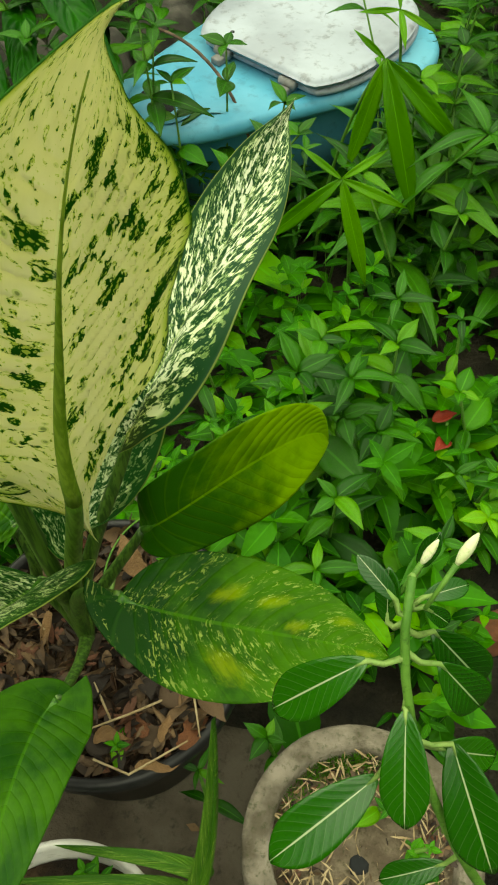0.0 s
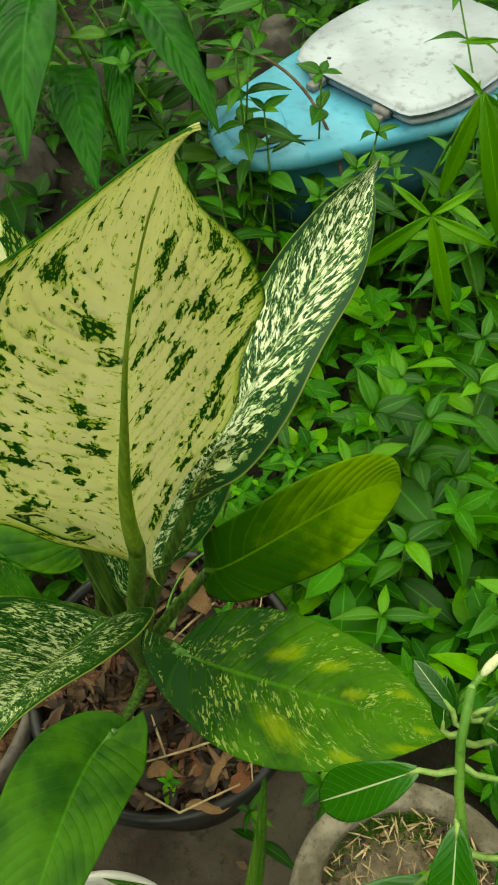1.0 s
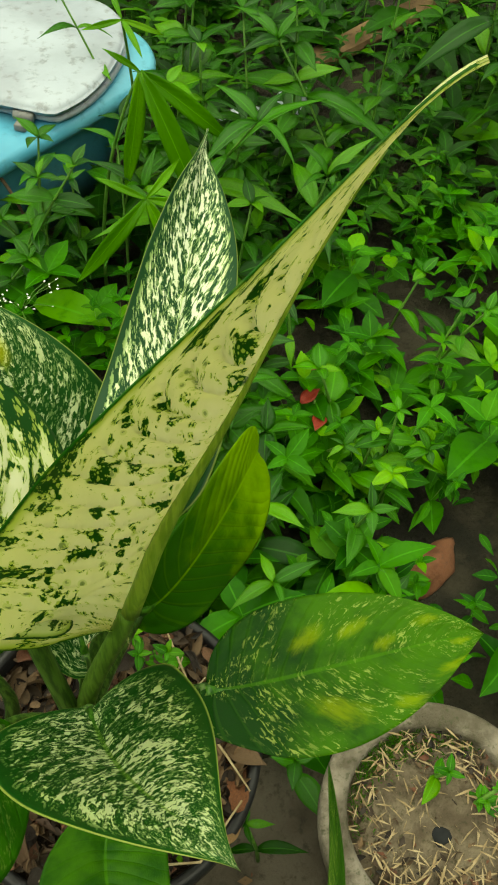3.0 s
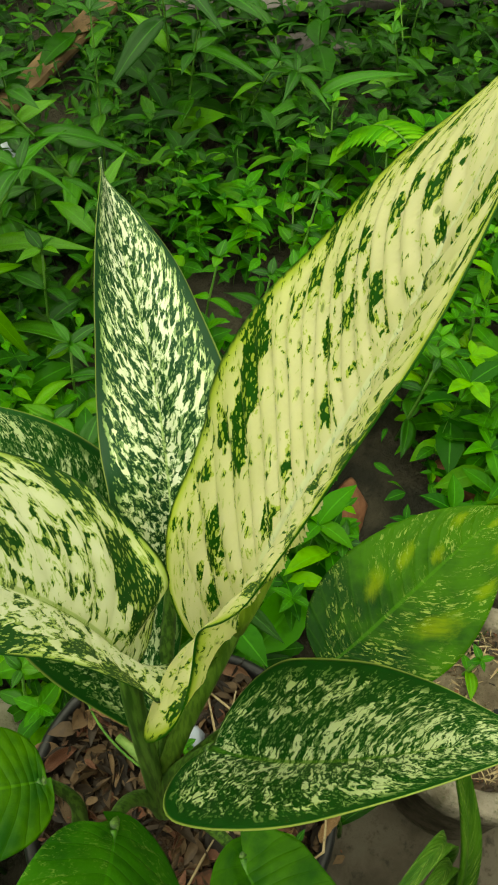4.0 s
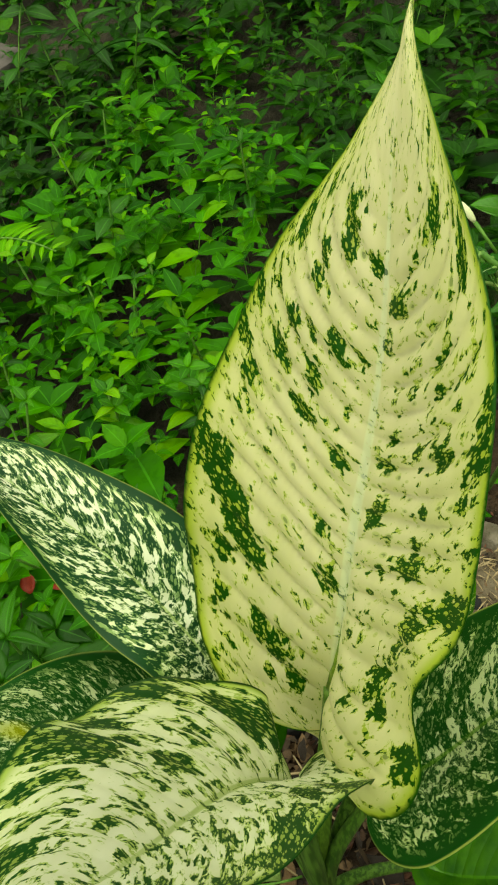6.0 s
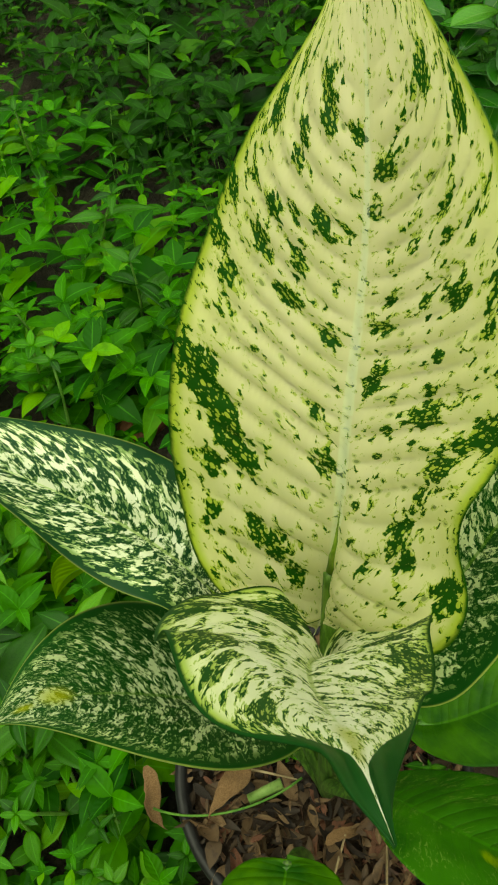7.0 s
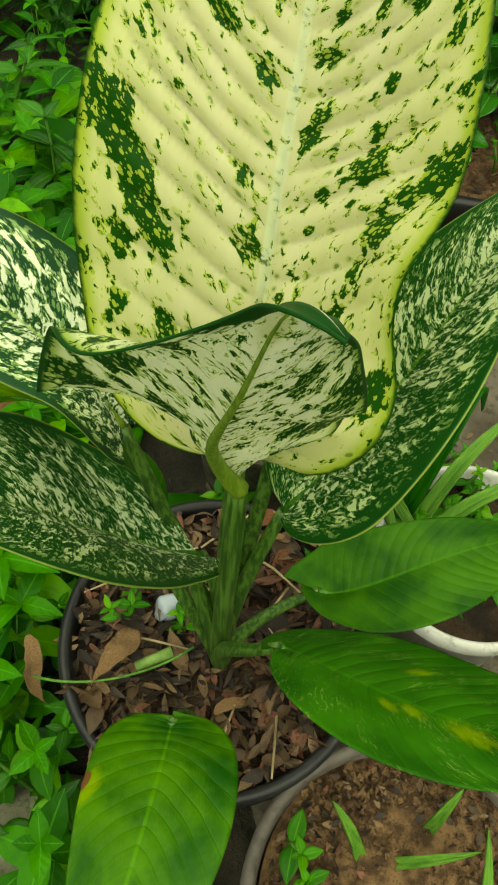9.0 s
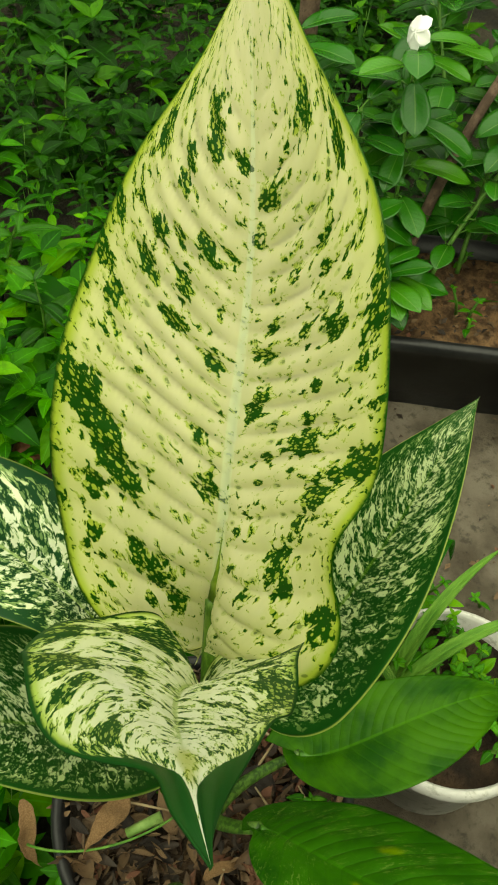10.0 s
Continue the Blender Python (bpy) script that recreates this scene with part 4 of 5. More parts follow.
def weed_leaves(height, size, rng, step=0.03, crown=4, sway=1.0):
    """Places of a weed's leaves: pairs set crosswise up a leaning stem and a tuft on top."""
    lean = Vector((sway * rng.uniform(-0.35, 0.35), sway * rng.uniform(-0.35, 0.35), 1)).normalized()
    bow = Vector((rng.uniform(-0.2, 0.2), rng.uniform(-0.2, 0.2), 0)) * height * sway
    levels = max(2, int(height / step))
    turn = rng.uniform(0, 6.28)
    out, line = [], []
    for i in range(levels + 1):
        u = i / levels
        p = lean * height * u + bow * u * u
        line.append(p)
        if u < 0.2:
            continue
        turn += 1.57 + rng.uniform(-0.35, 0.35)
        for k in range(crown if i == levels else 2):
            a = turn + k * (6.283 / crown if i == levels else 3.1416) + rng.uniform(-0.25, 0.25)
            s = size * rng.uniform(0.65, 1.2) * ((0.75 + 0.35 * math.sin(3.14 * u)) if i < levels else 0.6)
            out.append((p, a, rng.uniform(-0.15, 0.45) + (0.25 if i == levels else 0), rng.uniform(-0.4, 0.4), s))
    return line, out


POTS = ((-0.03, 0.027, 0.165), (0.256, -0.117, 0.145), (-0.29, -0.07, 0.155), (0.0, -0.235, 0.14), (0.51, -0.17, 0.15))


def growing(x, y):
    """How thickly weeds grow at a place, 0 to 1."""
    for cx, cy, r in POTS:
        if math.hypot(x - cx, y - cy) < r + 0.02:
            return 0.0
    dx, dy = x - tc.x, y - tc.y
    if abs(dx * U_.x + dy * U_.y) < 0.28 and abs(dx * V_.x + dy * V_.y) < 0.155:
        return 0.0
    if y < -0.05 - 0.25 * x and -0.1 < x < 0.72 + 0.3 * y:
        return 0.05 if y > -0.9 else 0.6
    if y < -0.1 and x <= -0.1:
        return 0.25
    if 1.2 < x < 2.3 and y > 1.36 - 0.62 * (x - 1.19) and y < 1.95 - 0.62 * (x - 1.19):
        return 0.03
    if math.hypot(x - 0.43, y - 0.2) < 0.07 or math.hypot(x + 0.125, y - 0.255) < 0.06:
        return 0.05
    if x < -0.35 and y > 0.65:
        return 0.35
    return 1.0


def lit_here(x, y):
    """The patch near the pots with rounder leaves and a green brightened for stronger light."""
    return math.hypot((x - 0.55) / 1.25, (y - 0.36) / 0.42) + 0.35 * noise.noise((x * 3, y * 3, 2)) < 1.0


rng = random.Random(11)
drift, lit_weed, stems = Drift(), Drift(), Drift()
twig = leaf_template(1.0, 0.045, 2, 1, 0.0, 0.0)
for _ in range(5300):
    x, y = rng.uniform(-1.3, 2.9), rng.uniform(-1.0, 2.7)
    near = math.hypot(x - 0.1, y - 0.1)
    if rng.random() > growing(x, y) * (1.0 if near < 1.7 else 0.75):
        continue
    tall = 0.5 + 0.5 * noise.noise((x * 2.2, y * 2.2, 4))
    base = Vector((x, y, 0.0))
    front = math.exp(-((x - 0.03) ** 2 + (y - 0.76) ** 2) / 0.05)
    h = rng.uniform(0.05, 0.12) + (0.16 * tall + 0.03 * front) * rng.random()
    big = rng.random() < 0.2
    line, leaves = weed_leaves(h, rng.uniform(0.085, 0.12) if big else rng.uniform(0.03, 0.075) * (1.15 if tall > 0.6 else 0.85), rng, 0.05 if big else 0.028)
    pick = rng.randrange(4)
    soft = lit_here(x, y)
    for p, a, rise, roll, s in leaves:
        (lit_weed if soft else drift).add((ROUND if soft else SMALL)[pick], aim(base + p, a, rise, roll), s * (0.85 if soft else 1.0))
    for p, q in zip(line, line[1:]):
        d = q - p
        stems.add(twig, aim(base + p, math.atan2(d.y, d.x), math.asin(max(-1, min(1, d.z / d.length)))), d.length)
# thinner growth farther out
for _ in range(2600):
    x, y = rng.uniform(-3.6, 4.6), rng.uniform(-3.2, 4.4)
    if -1.25 < x < 2.85 and -0.95 < y < 2.65 or noise.noise((x * 0.9, y * 0.9, 7)) + 0.35 < rng.random() * 0.8:
        continue
    base = Vector((x, y, 0.0))
    line, leaves = weed_leaves(rng.uniform(0.08, 0.28), rng.uniform(0.06, 0.11), rng, 0.05)
    pick = rng.randrange(4)
    for p, a, rise, roll, s in leaves:
        drift.add(SMALL[pick], aim(base + p, a, rise, roll), s)
# creeping cover between the taller weeds
for _ in range(9000):
    x, y = rng.uniform(-1.2, 2.8), rng.uniform(-0.95, 2.6)
    if rng.random() > growing(x, y):
        continue
    (lit_weed if lit_here(x, y) else drift).add(SMALL[rng.randrange(4)], aim(Vector((x, y, rng.uniform(0.01, 0.07))), rng.uniform(0, 6.28), rng.uniform(-0.1, 0.6), rng.uniform(-0.5, 0.5)), rng.uniform(0.02, 0.042))
tagged(drift.build("weeds", M["weed"]), "dense green leafy weeds covering the damp ground, colour darkened for shade", "weeds", kind="stuff")
tagged(lit_weed.build("lush_weeds", M["lit_weed"]), "soft weeds with rounder leaves near the pots, green brightened for the light there", "weeds", kind="stuff")
tagged(stems.build("weed_stems", M["stem"]), "thin green stems of the weeds", "weeds", kind="stuff")

# ---------------------------------------------------------------- single weeds in front
NEAR_MESH = [template_mesh("weed_leaf", t, M["weed_part"], 0.006) for t in NEAR]
OVATE_MESH = [template_mesh("ovate_leaf", t, M["lush_part"], 0.006) for t in OVATE]
LONG_MESH = template_mesh("long_leaf", leaf_template(1.0, 0.24, 9, 2, 0.3, 0.55, 0.03, 0.36), M["weed_part"], 0.005)


def weed_plant(x, y, height, size, rng, long=False, label="", group="", sway=1.0, ovate=False):
    base = tagged(new("weed_plant"), label or "leafy green weed with leaves in crosswise pairs", "weed", group)
    base.location = (x, y, 0)
    line, leaves = weed_leaves(height, size, rng, 0.055 if not long else 0.07, sway=sway)
    bm = bmesh.new()
    tube(bm, line, [0.0028 - 0.0014 * k / len(line) for k in range(len(line))], 6)
    part("stem", bm, M["stem"], base)
    pick = rng.randrange(3)
    for p, a, rise, roll, s in leaves:
        ob = new("leaf", LONG_MESH if long else OVATE_MESH[pick % 2] if ovate else NEAR_MESH[pick])
        ob.parent = base
        ob.matrix_basis = aim(p, a, rise * (1.6 if long else 1), roll) @ Matrix.Scale(s, 4)
    return base


rng = random.Random(3)
for x, y, h, s in ((0.19, 0.34, 0.30, 0.085), (0.12, 0.235, 0.26, 0.07), (0.27, 0.24, 0.22, 0.075), (0.22, 0.53, 0.25, 0.075), (0.31, 0.42, 0.16, 0.06),
                   (0.36, 0.58, 0.20, 0.065), (0.42, 0.36, 0.17, 0.06), (0.17, 0.44, 0.22, 0.075), (0.10, 0.47, 0.26, 0.07), (0.33, 0.16, 0.14, 0.06),
                   (0.28, 0.72, 0.27, 0.07), (0.47, 0.75, 0.20, 0.06), (0.55, 0.5, 0.18, 0.06), (0.6, 0.25, 0.2, 0.065), (0.7, 0.6, 0.2, 0.06),
                   (0.05, 0.3, 0.16, 0.06), (-0.02, 0.42, 0.2, 0.065), (-0.12, 0.33, 0.15, 0.06), (-0.22, 0.25, 0.13, 0.055), (-0.3, 0.42, 0.18, 0.065),
                   (-0.16, 0.2, 0.12, 0.05), (0.85, 0.4, 0.2, 0.065), (0.9, 0.75, 0.2, 0.06), (1.1, 0.5, 0.22, 0.065), (0.75, 0.1, 0.22, 0.07),
                   (0.6, 0.0, 0.2, 0.07), (0.95, 0.15, 0.22, 0.075), (1.2, 0.2, 0.24, 0.08), (1.3, -0.05, 0.24, 0.08), (0.155, 0.13, 0.16, 0.055),
                   (0.1, -0.085, 0.14, 0.045), (0.17, -0.02, 0.15, 0.05), (-0.42, 0.16, 0.14, 0.055), (-0.2, 0.15, 0.1, 0.045), (-0.27, 0.33, 0.1, 0.05)):
    weed_plant(x, y, h, s, rng, group="weeds beside the pots")
for x, y, h, s in ((-0.10, 0.80, 0.36, 0.065), (-0.15, 0.74, 0.30, 0.07), (-0.03, 0.78, 0.32, 0.07), (-0.24, 0.84, 0.40, 0.08), (-0.30, 0.95, 0.46, 0.085), 
                   (0.30, 1.05, 0.48, 0.075), (0.24, 1.00, 0.42, 0.07), (-0.31, 1.12, 0.5, 0.09), (0.42, 1.0, 0.34, 0.08), (0.36, 0.92, 0.3, 0.08), (1.02, 1.18, 0.36, 0.14), (0.9, 1.1, 0.28, 0.1), (-0.12, 0.79, 0.22, 0.07), (-0.07, 0.83, 0.24, 0.065), (-0.01, 0.85, 0.22, 0.07), (0.05, 0.88, 0.24, 0.07), (0.11, 0.93, 0.25, 0.07), (0.18, 0.98, 0.24, 0.07), (-0.17, 0.80, 0.2, 0.06), (0.22, 1.04, 0.28, 0.07)):
    weed_plant(x, y, h, s, rng, False, "tall green weed with leaves in crosswise pairs", "tall weeds round the tub")
for x, y, h, s in ((-0.093, 0.925, 0.36, 0.075), (-0.127, 0.84, 0.33, 0.07), (-0.168, 0.865, 0.42, 0.08), (-0.20, 0.86, 0.40, 0.085), (-0.24, 0.92, 0.44, 0.09), (-0.01, 0.875, 0.31, 0.07), (0.47, 1.02, 0.38, 0.075), (0.60, 0.99, 0.42, 0.07), (0.25, 1.03, 0.45, 0.08), (0.23, 0.906, 0.36, 0.08), (0.272, 0.92, 0.4, 0.085), (-0.33, 0.98, 0.46, 0.09)):
    weed_plant(x, y, h, s, rng, False, "tall green weed with leaves in crosswise pairs", "tall weeds round the tub", 0.25)
for x, y, h, s in ((0.173, 0.384, 0.27, 0.105), (0.183, 0.256, 0.22, 0.085), (0.109, 0.305, 0.25, 0.075), (0.238, 0.472, 0.24, 0.09), (0.172, 0.168, 0.2, 0.08), (0.229, 0.362, 0.2, 0.085)):
    weed_plant(x, y, h, s, rng, False, "leafy weed with a whorl of large grey-green leaves", "weeds beside the pots", 0.2)
for k, (x, y) in enumerate(((0.105, 0.24), (0.066, 0.214), (0.044, 0.252), (0.101, 0.197), (-0.002, 0.239), (-0.049, 0.211), (-0.07, 0.258), (-0.097, 0.234), (-0.119, 0.269), (-0.132, 0.217), (-0.023, 0.27))):
    weed_plant(x, y, 0.13 + 0.012 * (k % 4), 0.038 + 0.004 * (k % 3), rng, False, "small bright weed with short leaves beside the black pot", "weeds beside the pots", 0.4)
for x, y, h, s in ((1.04, 1.28, 0.30, 0.075), (1.0, 1.13, 0.26, 0.08), (0.98, 1.02, 0.24, 0.075), (1.12, 1.2, 0.24, 0.07), (1.5, 0.98, 0.30, 0.085), (1.62, 0.82, 0.32, 0.085), (1.70, 0.70, 0.34, 0.09), (1.75, 0.55, 0.32, 0.09), (1.42, 0.92, 0.22, 0.07), (1.85, 0.62, 0.4, 0.1), (1.3, 0.86, 0.24, 0.08)):
    weed_plant(x, y, h, s, rng, False, "green weed with leaves in crosswise pairs before the boards", "weeds before the boards")
for x, y, h, s in ((1.05, 0.92, 0.24, 0.15), (1.10, 0.84, 0.22, 0.15), (1.31, 0.59, 0.2, 0.14), (1.44, 0.58, 0.2, 0.15), (0.95, 1.2, 0.4, 0.19)):
    weed_plant(x, y, h, s, rng, True, "weed with long upright leaves before the boards", "weeds before the boards")
for x, y, h, s in ((0.56, 0.90, 0.34, 0.15), (0.21, 0.88, 0.38, 0.16), (0.12, 0.80, 0.28, 0.14), (0.31, 0.86, 0.32, 0.14), (0.26, 0.72, 0.28, 0.14), (0.40, 0.80, 0.28, 0.13)):
    weed_plant(x, y, h, s, rng, True, "tall green weed with long drooping leaves", "tall weeds round the tub")

for k in range(26):
    x, y = -0.34 + 0.48 * rng.random(), 0.20 + 0.32 * rng.random()
    if math.hypot(x + 0.135, y - 0.265) < 0.075:
        continue
    weed_plant(x, y, rng.uniform(0.09, 0.17), rng.uniform(0.032, 0.050), rng, False, "low weed with rounded glossy bright leaves", "weeds beside the pots", 0.6, True)
for k in range(16):
    x, y = 0.35 + 0.75 * rng.random(), 0.25 + 0.5 * rng.random()
    weed_plant(x, y, rng.uniform(0.12, 0.22), rng.uniform(0.04, 0.065), rng, False, "bushy weed with soft rounded leaves", "weeds beside the pots", 0.6, True)
HANG = template_mesh("hanging_leaf", leaf_template(1.0, 0.15, 16, 3, 0.35, 0.20, 0.10, 0.48, 1.0), M["hanging"], 0.005)


def palmate_weed(root, node, tips, label):
    """A leaning stalk that carries a spray of long leaves, each hanging towards its own tip."""
    base = tagged(new("palmate_weed"), label, "weed", "tall weeds round the tub")
    base.location = root
    o, n = Vector(root), Vector(node)
    bm = bmesh.new()
    tube(bm, [bern([Vector(), Vector((0, 0, 0.6 * (n - o).z)), n - o], k / 12)[0] for k in range(13)], [0.0034 - 0.0014 * k / 12 for k in range(13)], 7)
    part("stem", bm, M["stem"], base)
    for tip in tips:
        e = Vector(tip) - n
        x = (e + Vector((0, 0, 0.22 * e.length))).normalized()
        z = Vector((0.1, -0.8, 0.55))
        z = (z - x * z.dot(x)).normalized()
        ob = new("leaf", HANG)
        ob.parent = base
        ob.matrix_basis = Matrix.Translation(n - o) @ Matrix((x, z.cross(x), z)).transposed().to_4x4() @ Matrix.Scale(e.length * 1.05, 4)
    return base


palmate_weed((0.09, 0.84, 0.0), (0.166, 0.80, 0.436), ((0.140, 0.775, 0.275), (0.275, 0.79, 0.30), (0.225, 0.74, 0.235), (0.118, 0.80, 0.463)), "weed with long yellow-green leaves hanging over the tub")
palmate_weed((0.16, 0.70, 0.0), (0.134, 0.62, 0.376), ((0.053, 0.60, 0.263), (0.174, 0.58, 0.24), (0.214, 0.61, 0.333), (0.075, 0.64, 0.39), (0.19, 0.66, 0.385)), "weed with a spray of long wavy-edged leaves")
palmate_weed((0.20, 1.06, 0.0), (0.176, 1.0, 0.40), ((0.119, 0.99, 0.384), (0.228, 0.98, 0.372), (0.19, 0.94, 0.37), (0.165, 1.05, 0.42)), "pale yellow-green weed leaning over the lid")

# ---------------------------------------------------------------- dark broad leaves beside a stone
broad_plant = tagged(new("broad_leaved_plant"), "dark green plant with long broad drooping leaves", "plant")
for tip, root, up, half in (((-0.415, 0.60, 0.38), (-0.56, 1.0, 0.42), 0.08, 0.048), ((-0.20, 0.79, 0.33), (-0.42, 1.02, 0.40), 0.06, 0.034), ((-0.34, 0.74, 0.3), (-0.42, 0.98, 0.38), 0.04, 0.026), ((-0.6, 0.66, 0.34), (-0.66, 1.0, 0.38), 0.06, 0.04), ((-0.35, 0.66, 0.30), (-0.5, 0.92, 0.33), 0.05, 0.04)):
    a, c = Vector(root), Vector(tip)
    d = c - a
    lift = Vector((0, 0, up))
    cross = (-d.y, d.x, 0)
    mid = [a, a.lerp(c, 0.33) + lift, a.lerp(c, 0.7) + lift * 0.8, c]
    part("leaf", blade(mid, [cross, cross], (half, half), ((12, 8), (12, 8)), (0.4, 0.4), (0.1, 0.1), 0.95, 0, waves=12, relief=0.0035, n_u=90, n_v=12, ripple=0.011, seed=half * 100), M["dark_leaf"], broad_plant)
    bm = bmesh.new()
    tube(bm, [bern([(-0.52, 1.06, 0.0), (-0.5, 1.04, 0.25), a], k / 10)[0] for k in range(11)], [0.005] * 11, 8)
    part("leaf_stalk", bm, M["stem"], broad_plant)


def boulder(name, place, size, mat, label, category, seed, lift=0.4):
    bm = bmesh.new()
    bmesh.ops.create_icosphere(bm, subdivisions=3, radius=1)
    for v in bm.verts:
        q = v.co.copy()
        v.co *= 1 + 0.35 * noise.noise(q * 1.3 + Vector((seed, 0, 0))) + 0.08 * noise.noise(q * 5)
        v.co = Vector((v.co.x * size[0], v.co.y * size[1], max(v.co.z, -lift) * size[2]))
    ob = part(name, bm, mat)
    ob.location = (place[0], place[1], place[2] + lift * size[2])
    ob.rotation_euler = (0, 0, seed)
    return tagged(ob, label, category)


boulder("stone", (-0.64, 1.24, 0), (0.13, 0.10, 0.09), M["stone"], "rough grey stone behind the dark leaves", "stone", 1.0)
boulder("stone", (-0.45, 1.3, 0), (0.16, 0.10, 0.10), M["stone"], "rough grey stone behind the dark leaves", "stone", 2.3)
boulder("stone", (-0.75, 0.95, 0), (0.14, 0.12, 0.08), M["stone"], "rough grey stone behind the dark leaves", "stone", 4.1)
boulder("stone", (-0.28, 1.4, 0), (0.12, 0.10, 0.12), M["stone"], "rough grey stone behind the dark leaves", "stone", 5.0)
boulder("white_stone", (0.43, 1.2, 0.04), (0.07, 0.035, 0.04), M["lid"], "pale chipped stone among the weeds", "stone", 3.0)
boulder("white_stone", (0.56, 1.27, 0.04), (0.05, 0.03, 0.03), M["lid"], "pale chipped stone among the weeds", "stone", 0.7)
boulder("stone", (-0.125, 0.255, 0.0), (0.07, 0.06, 0.05), M["pale_stone"], "pale mossy stone beside the black pot", "stone", 2.0)
boulder("brick", (0.43, 0.205, 0.0), (0.065, 0.026, 0.019), M["brick"], "broken red brick lying in the weeds", "brick", 0.55, 0.7)
boulder("brick", (0.60, 0.12, 0.0), (0.05, 0.03, 0.028), M["brick"], "broken red brick lying in the weeds", "brick", 1.8, 0.7)

# boards at the back
bm = bmesh.new()
a, c = Vector((0.657, 1.439, 0.03)), Vector((1.032, 1.534, 0.11))
d = (c - a).normalized()
across = Vector((-d.y, d.x, 0)).normalized()
rings = []
for k in range(9):
    p = a.lerp(c, k / 8) + Vector((0, 0, 0.004)) * noise.noise((k * 0.8, 0, 0))
    rings.append([bm.verts.new(p + across * x + Vector((0, 0, z))) for x, z in ((-0.028, -0.010), (0.028, -0.010), (0.031, 0.0), (0.028, 0.012), (-0.028, 0.012), (-0.031, 0.0))])
for r0, r1 in zip(rings, rings[1:]):
    for k in range(6):
        bm.faces.new((r0[k], r0[(k + 1) % 6], r1[(k + 1) % 6], r1[k]))
bm.faces.new(rings[0][::-1])
bm.faces.new(rings[-1])
tagged(part("board", bm, M["brown_plank"], smooth=False), "narrow brown board lying aslant among the weeds", "board")
for k, (p, q, wide, z, lab) in enumerate((((1.12, 1.42), (1.95, 0.86), 0.30, 0.10, "wide weathered grey board behind the weeds"), ((1.09, 1.28), (1.42, 1.06), 0.09, 0.055, "short weathered board lying among the weeds"))):
    a, c = Vector(p), Vector(q)
    u = (c - a).normalized()
    w = Vector((-u.y, u.x))
    bm = bmesh.new()
    pts = []
    for i in range(13):
        pts.append(tuple(a.lerp(c, i / 12) + w * 0.008 * noise.noise((i * 0.9, k, 0))))
    for i in range(13):
        pts.append(tuple(c.lerp(a, i / 12) + w * (wide + 0.012 * noise.noise((i * 0.7, k, 5)))))
    slab(bm, pts, z - 0.03, z, 0.004)
    bmesh.ops.create_cube(bm, size=1, matrix=Matrix.Translation((*(a.lerp(c, 0.5) + w * wide * 0.5), (z - 0.03) / 2)) @ Matrix.Diagonal((0.06, 0.06, z - 0.03, 1)))
    tagged(part("board", bm, M["plank"]), lab, "board")

# ---------------------------------------------------------------- paving
bm = sheet(1.2, 48, lambda x, y: 0.012 + 0.003 * noise.noise((x * 12, y * 12, 1)), (0.28, -0.58))
tagged(part("paving", bm, M["paving"]), "dusty grey concrete paving with dirt", "paving", kind="structure")

# ---------------------------------------------------------------- more pots
pot("white_pot", (0.0, -0.262), 0.10, 0.19, 0.004, M["white_pot"], "chalky white plastic pot with small weeds", soil_drop=0.035, lip=0.005)
pot("black_pot", (0.51, -0.17), 0.115, 0.13, 0.005, M["black"], "low black plastic pot with brown soil")

trough = tagged(new("planting_trough"), "long black plastic planting trough filled with brown soil", "trough")
tu = Vector((0.44, 0.898))
tw = Vector((0.898, -0.44))
t0 = Vector((0.517, -0.416)) + tu * 0.06
bm = bmesh.new()
L_, W_, H_ = 0.62, 0.24, 0.18


def trough_ring(z, grow):
    c = t0 - tu * L_ / 2 + tw * W_ / 2
    return [bm.verts.new((*p, z)) for p in rounded(c, tu, tw, L_ / 2 + grow, W_ / 2 + grow, 0.02, 4)]


rings = [trough_ring(0, -0.02), trough_ring(H_ - 0.03, -0.004), trough_ring(H_ - 0.028, 0.006), trough_ring(H_ - 0.004, 0.008), trough_ring(H_, 0.004), trough_ring(H_, -0.006), trough_ring(H_ - 0.05, -0.012)]
for r0, r1 in zip(rings, rings[1:]):
    for k in range(len(r0)):
        bm.faces.new((r0[k], r0[(k + 1) % len(r0)], r1[(k + 1) % len(r0)], r1[k]))
part("body", bm, M["black"], trough)
bm = bmesh.new()
g = []
for i in range(33):
    for j in range(13):
        p = t0 - tu * (0.012 + (L_ - 0.024) * i / 32) + tw * (0.012 + (W_ - 0.024) * j / 12)
        g.append(bm.verts.new((p.x, p.y, H_ - 0.028 + 0.012 * noise.noise((p.x * 30, p.y * 30, 0)))))
for i in range(32):
    for j in range(12):
        a = i * 13 + j
        bm.faces.new((g[a], g[a + 13], g[a + 14], g[a + 1]))
part("soil", bm, M["crumbs"], trough, "brown crumbly soil")

# ---------------------------------------------------------------- periwinkles
GLOSSY = template_mesh("glossy_leaf", leaf_template(1.0, 0.38, 14, 5, 0.24, 0.20, 0.022, 0.62, 0.66), M["glossy"], 0.006)
BUSH = template_mesh("bush_leaf", leaf_template(1.0, 0.50, 10, 4, 0.2, 0.25, 0.02, 0.64, 0.75), M["bush"], 0.006)


def petal_mesh():
    return template_mesh("petal", leaf_template(1.0, 0.85, 6, 3, 0.1, 0.15, 0.02, 0.66, 0.8), M["petal"], 0.008)


PETAL = petal_mesh()


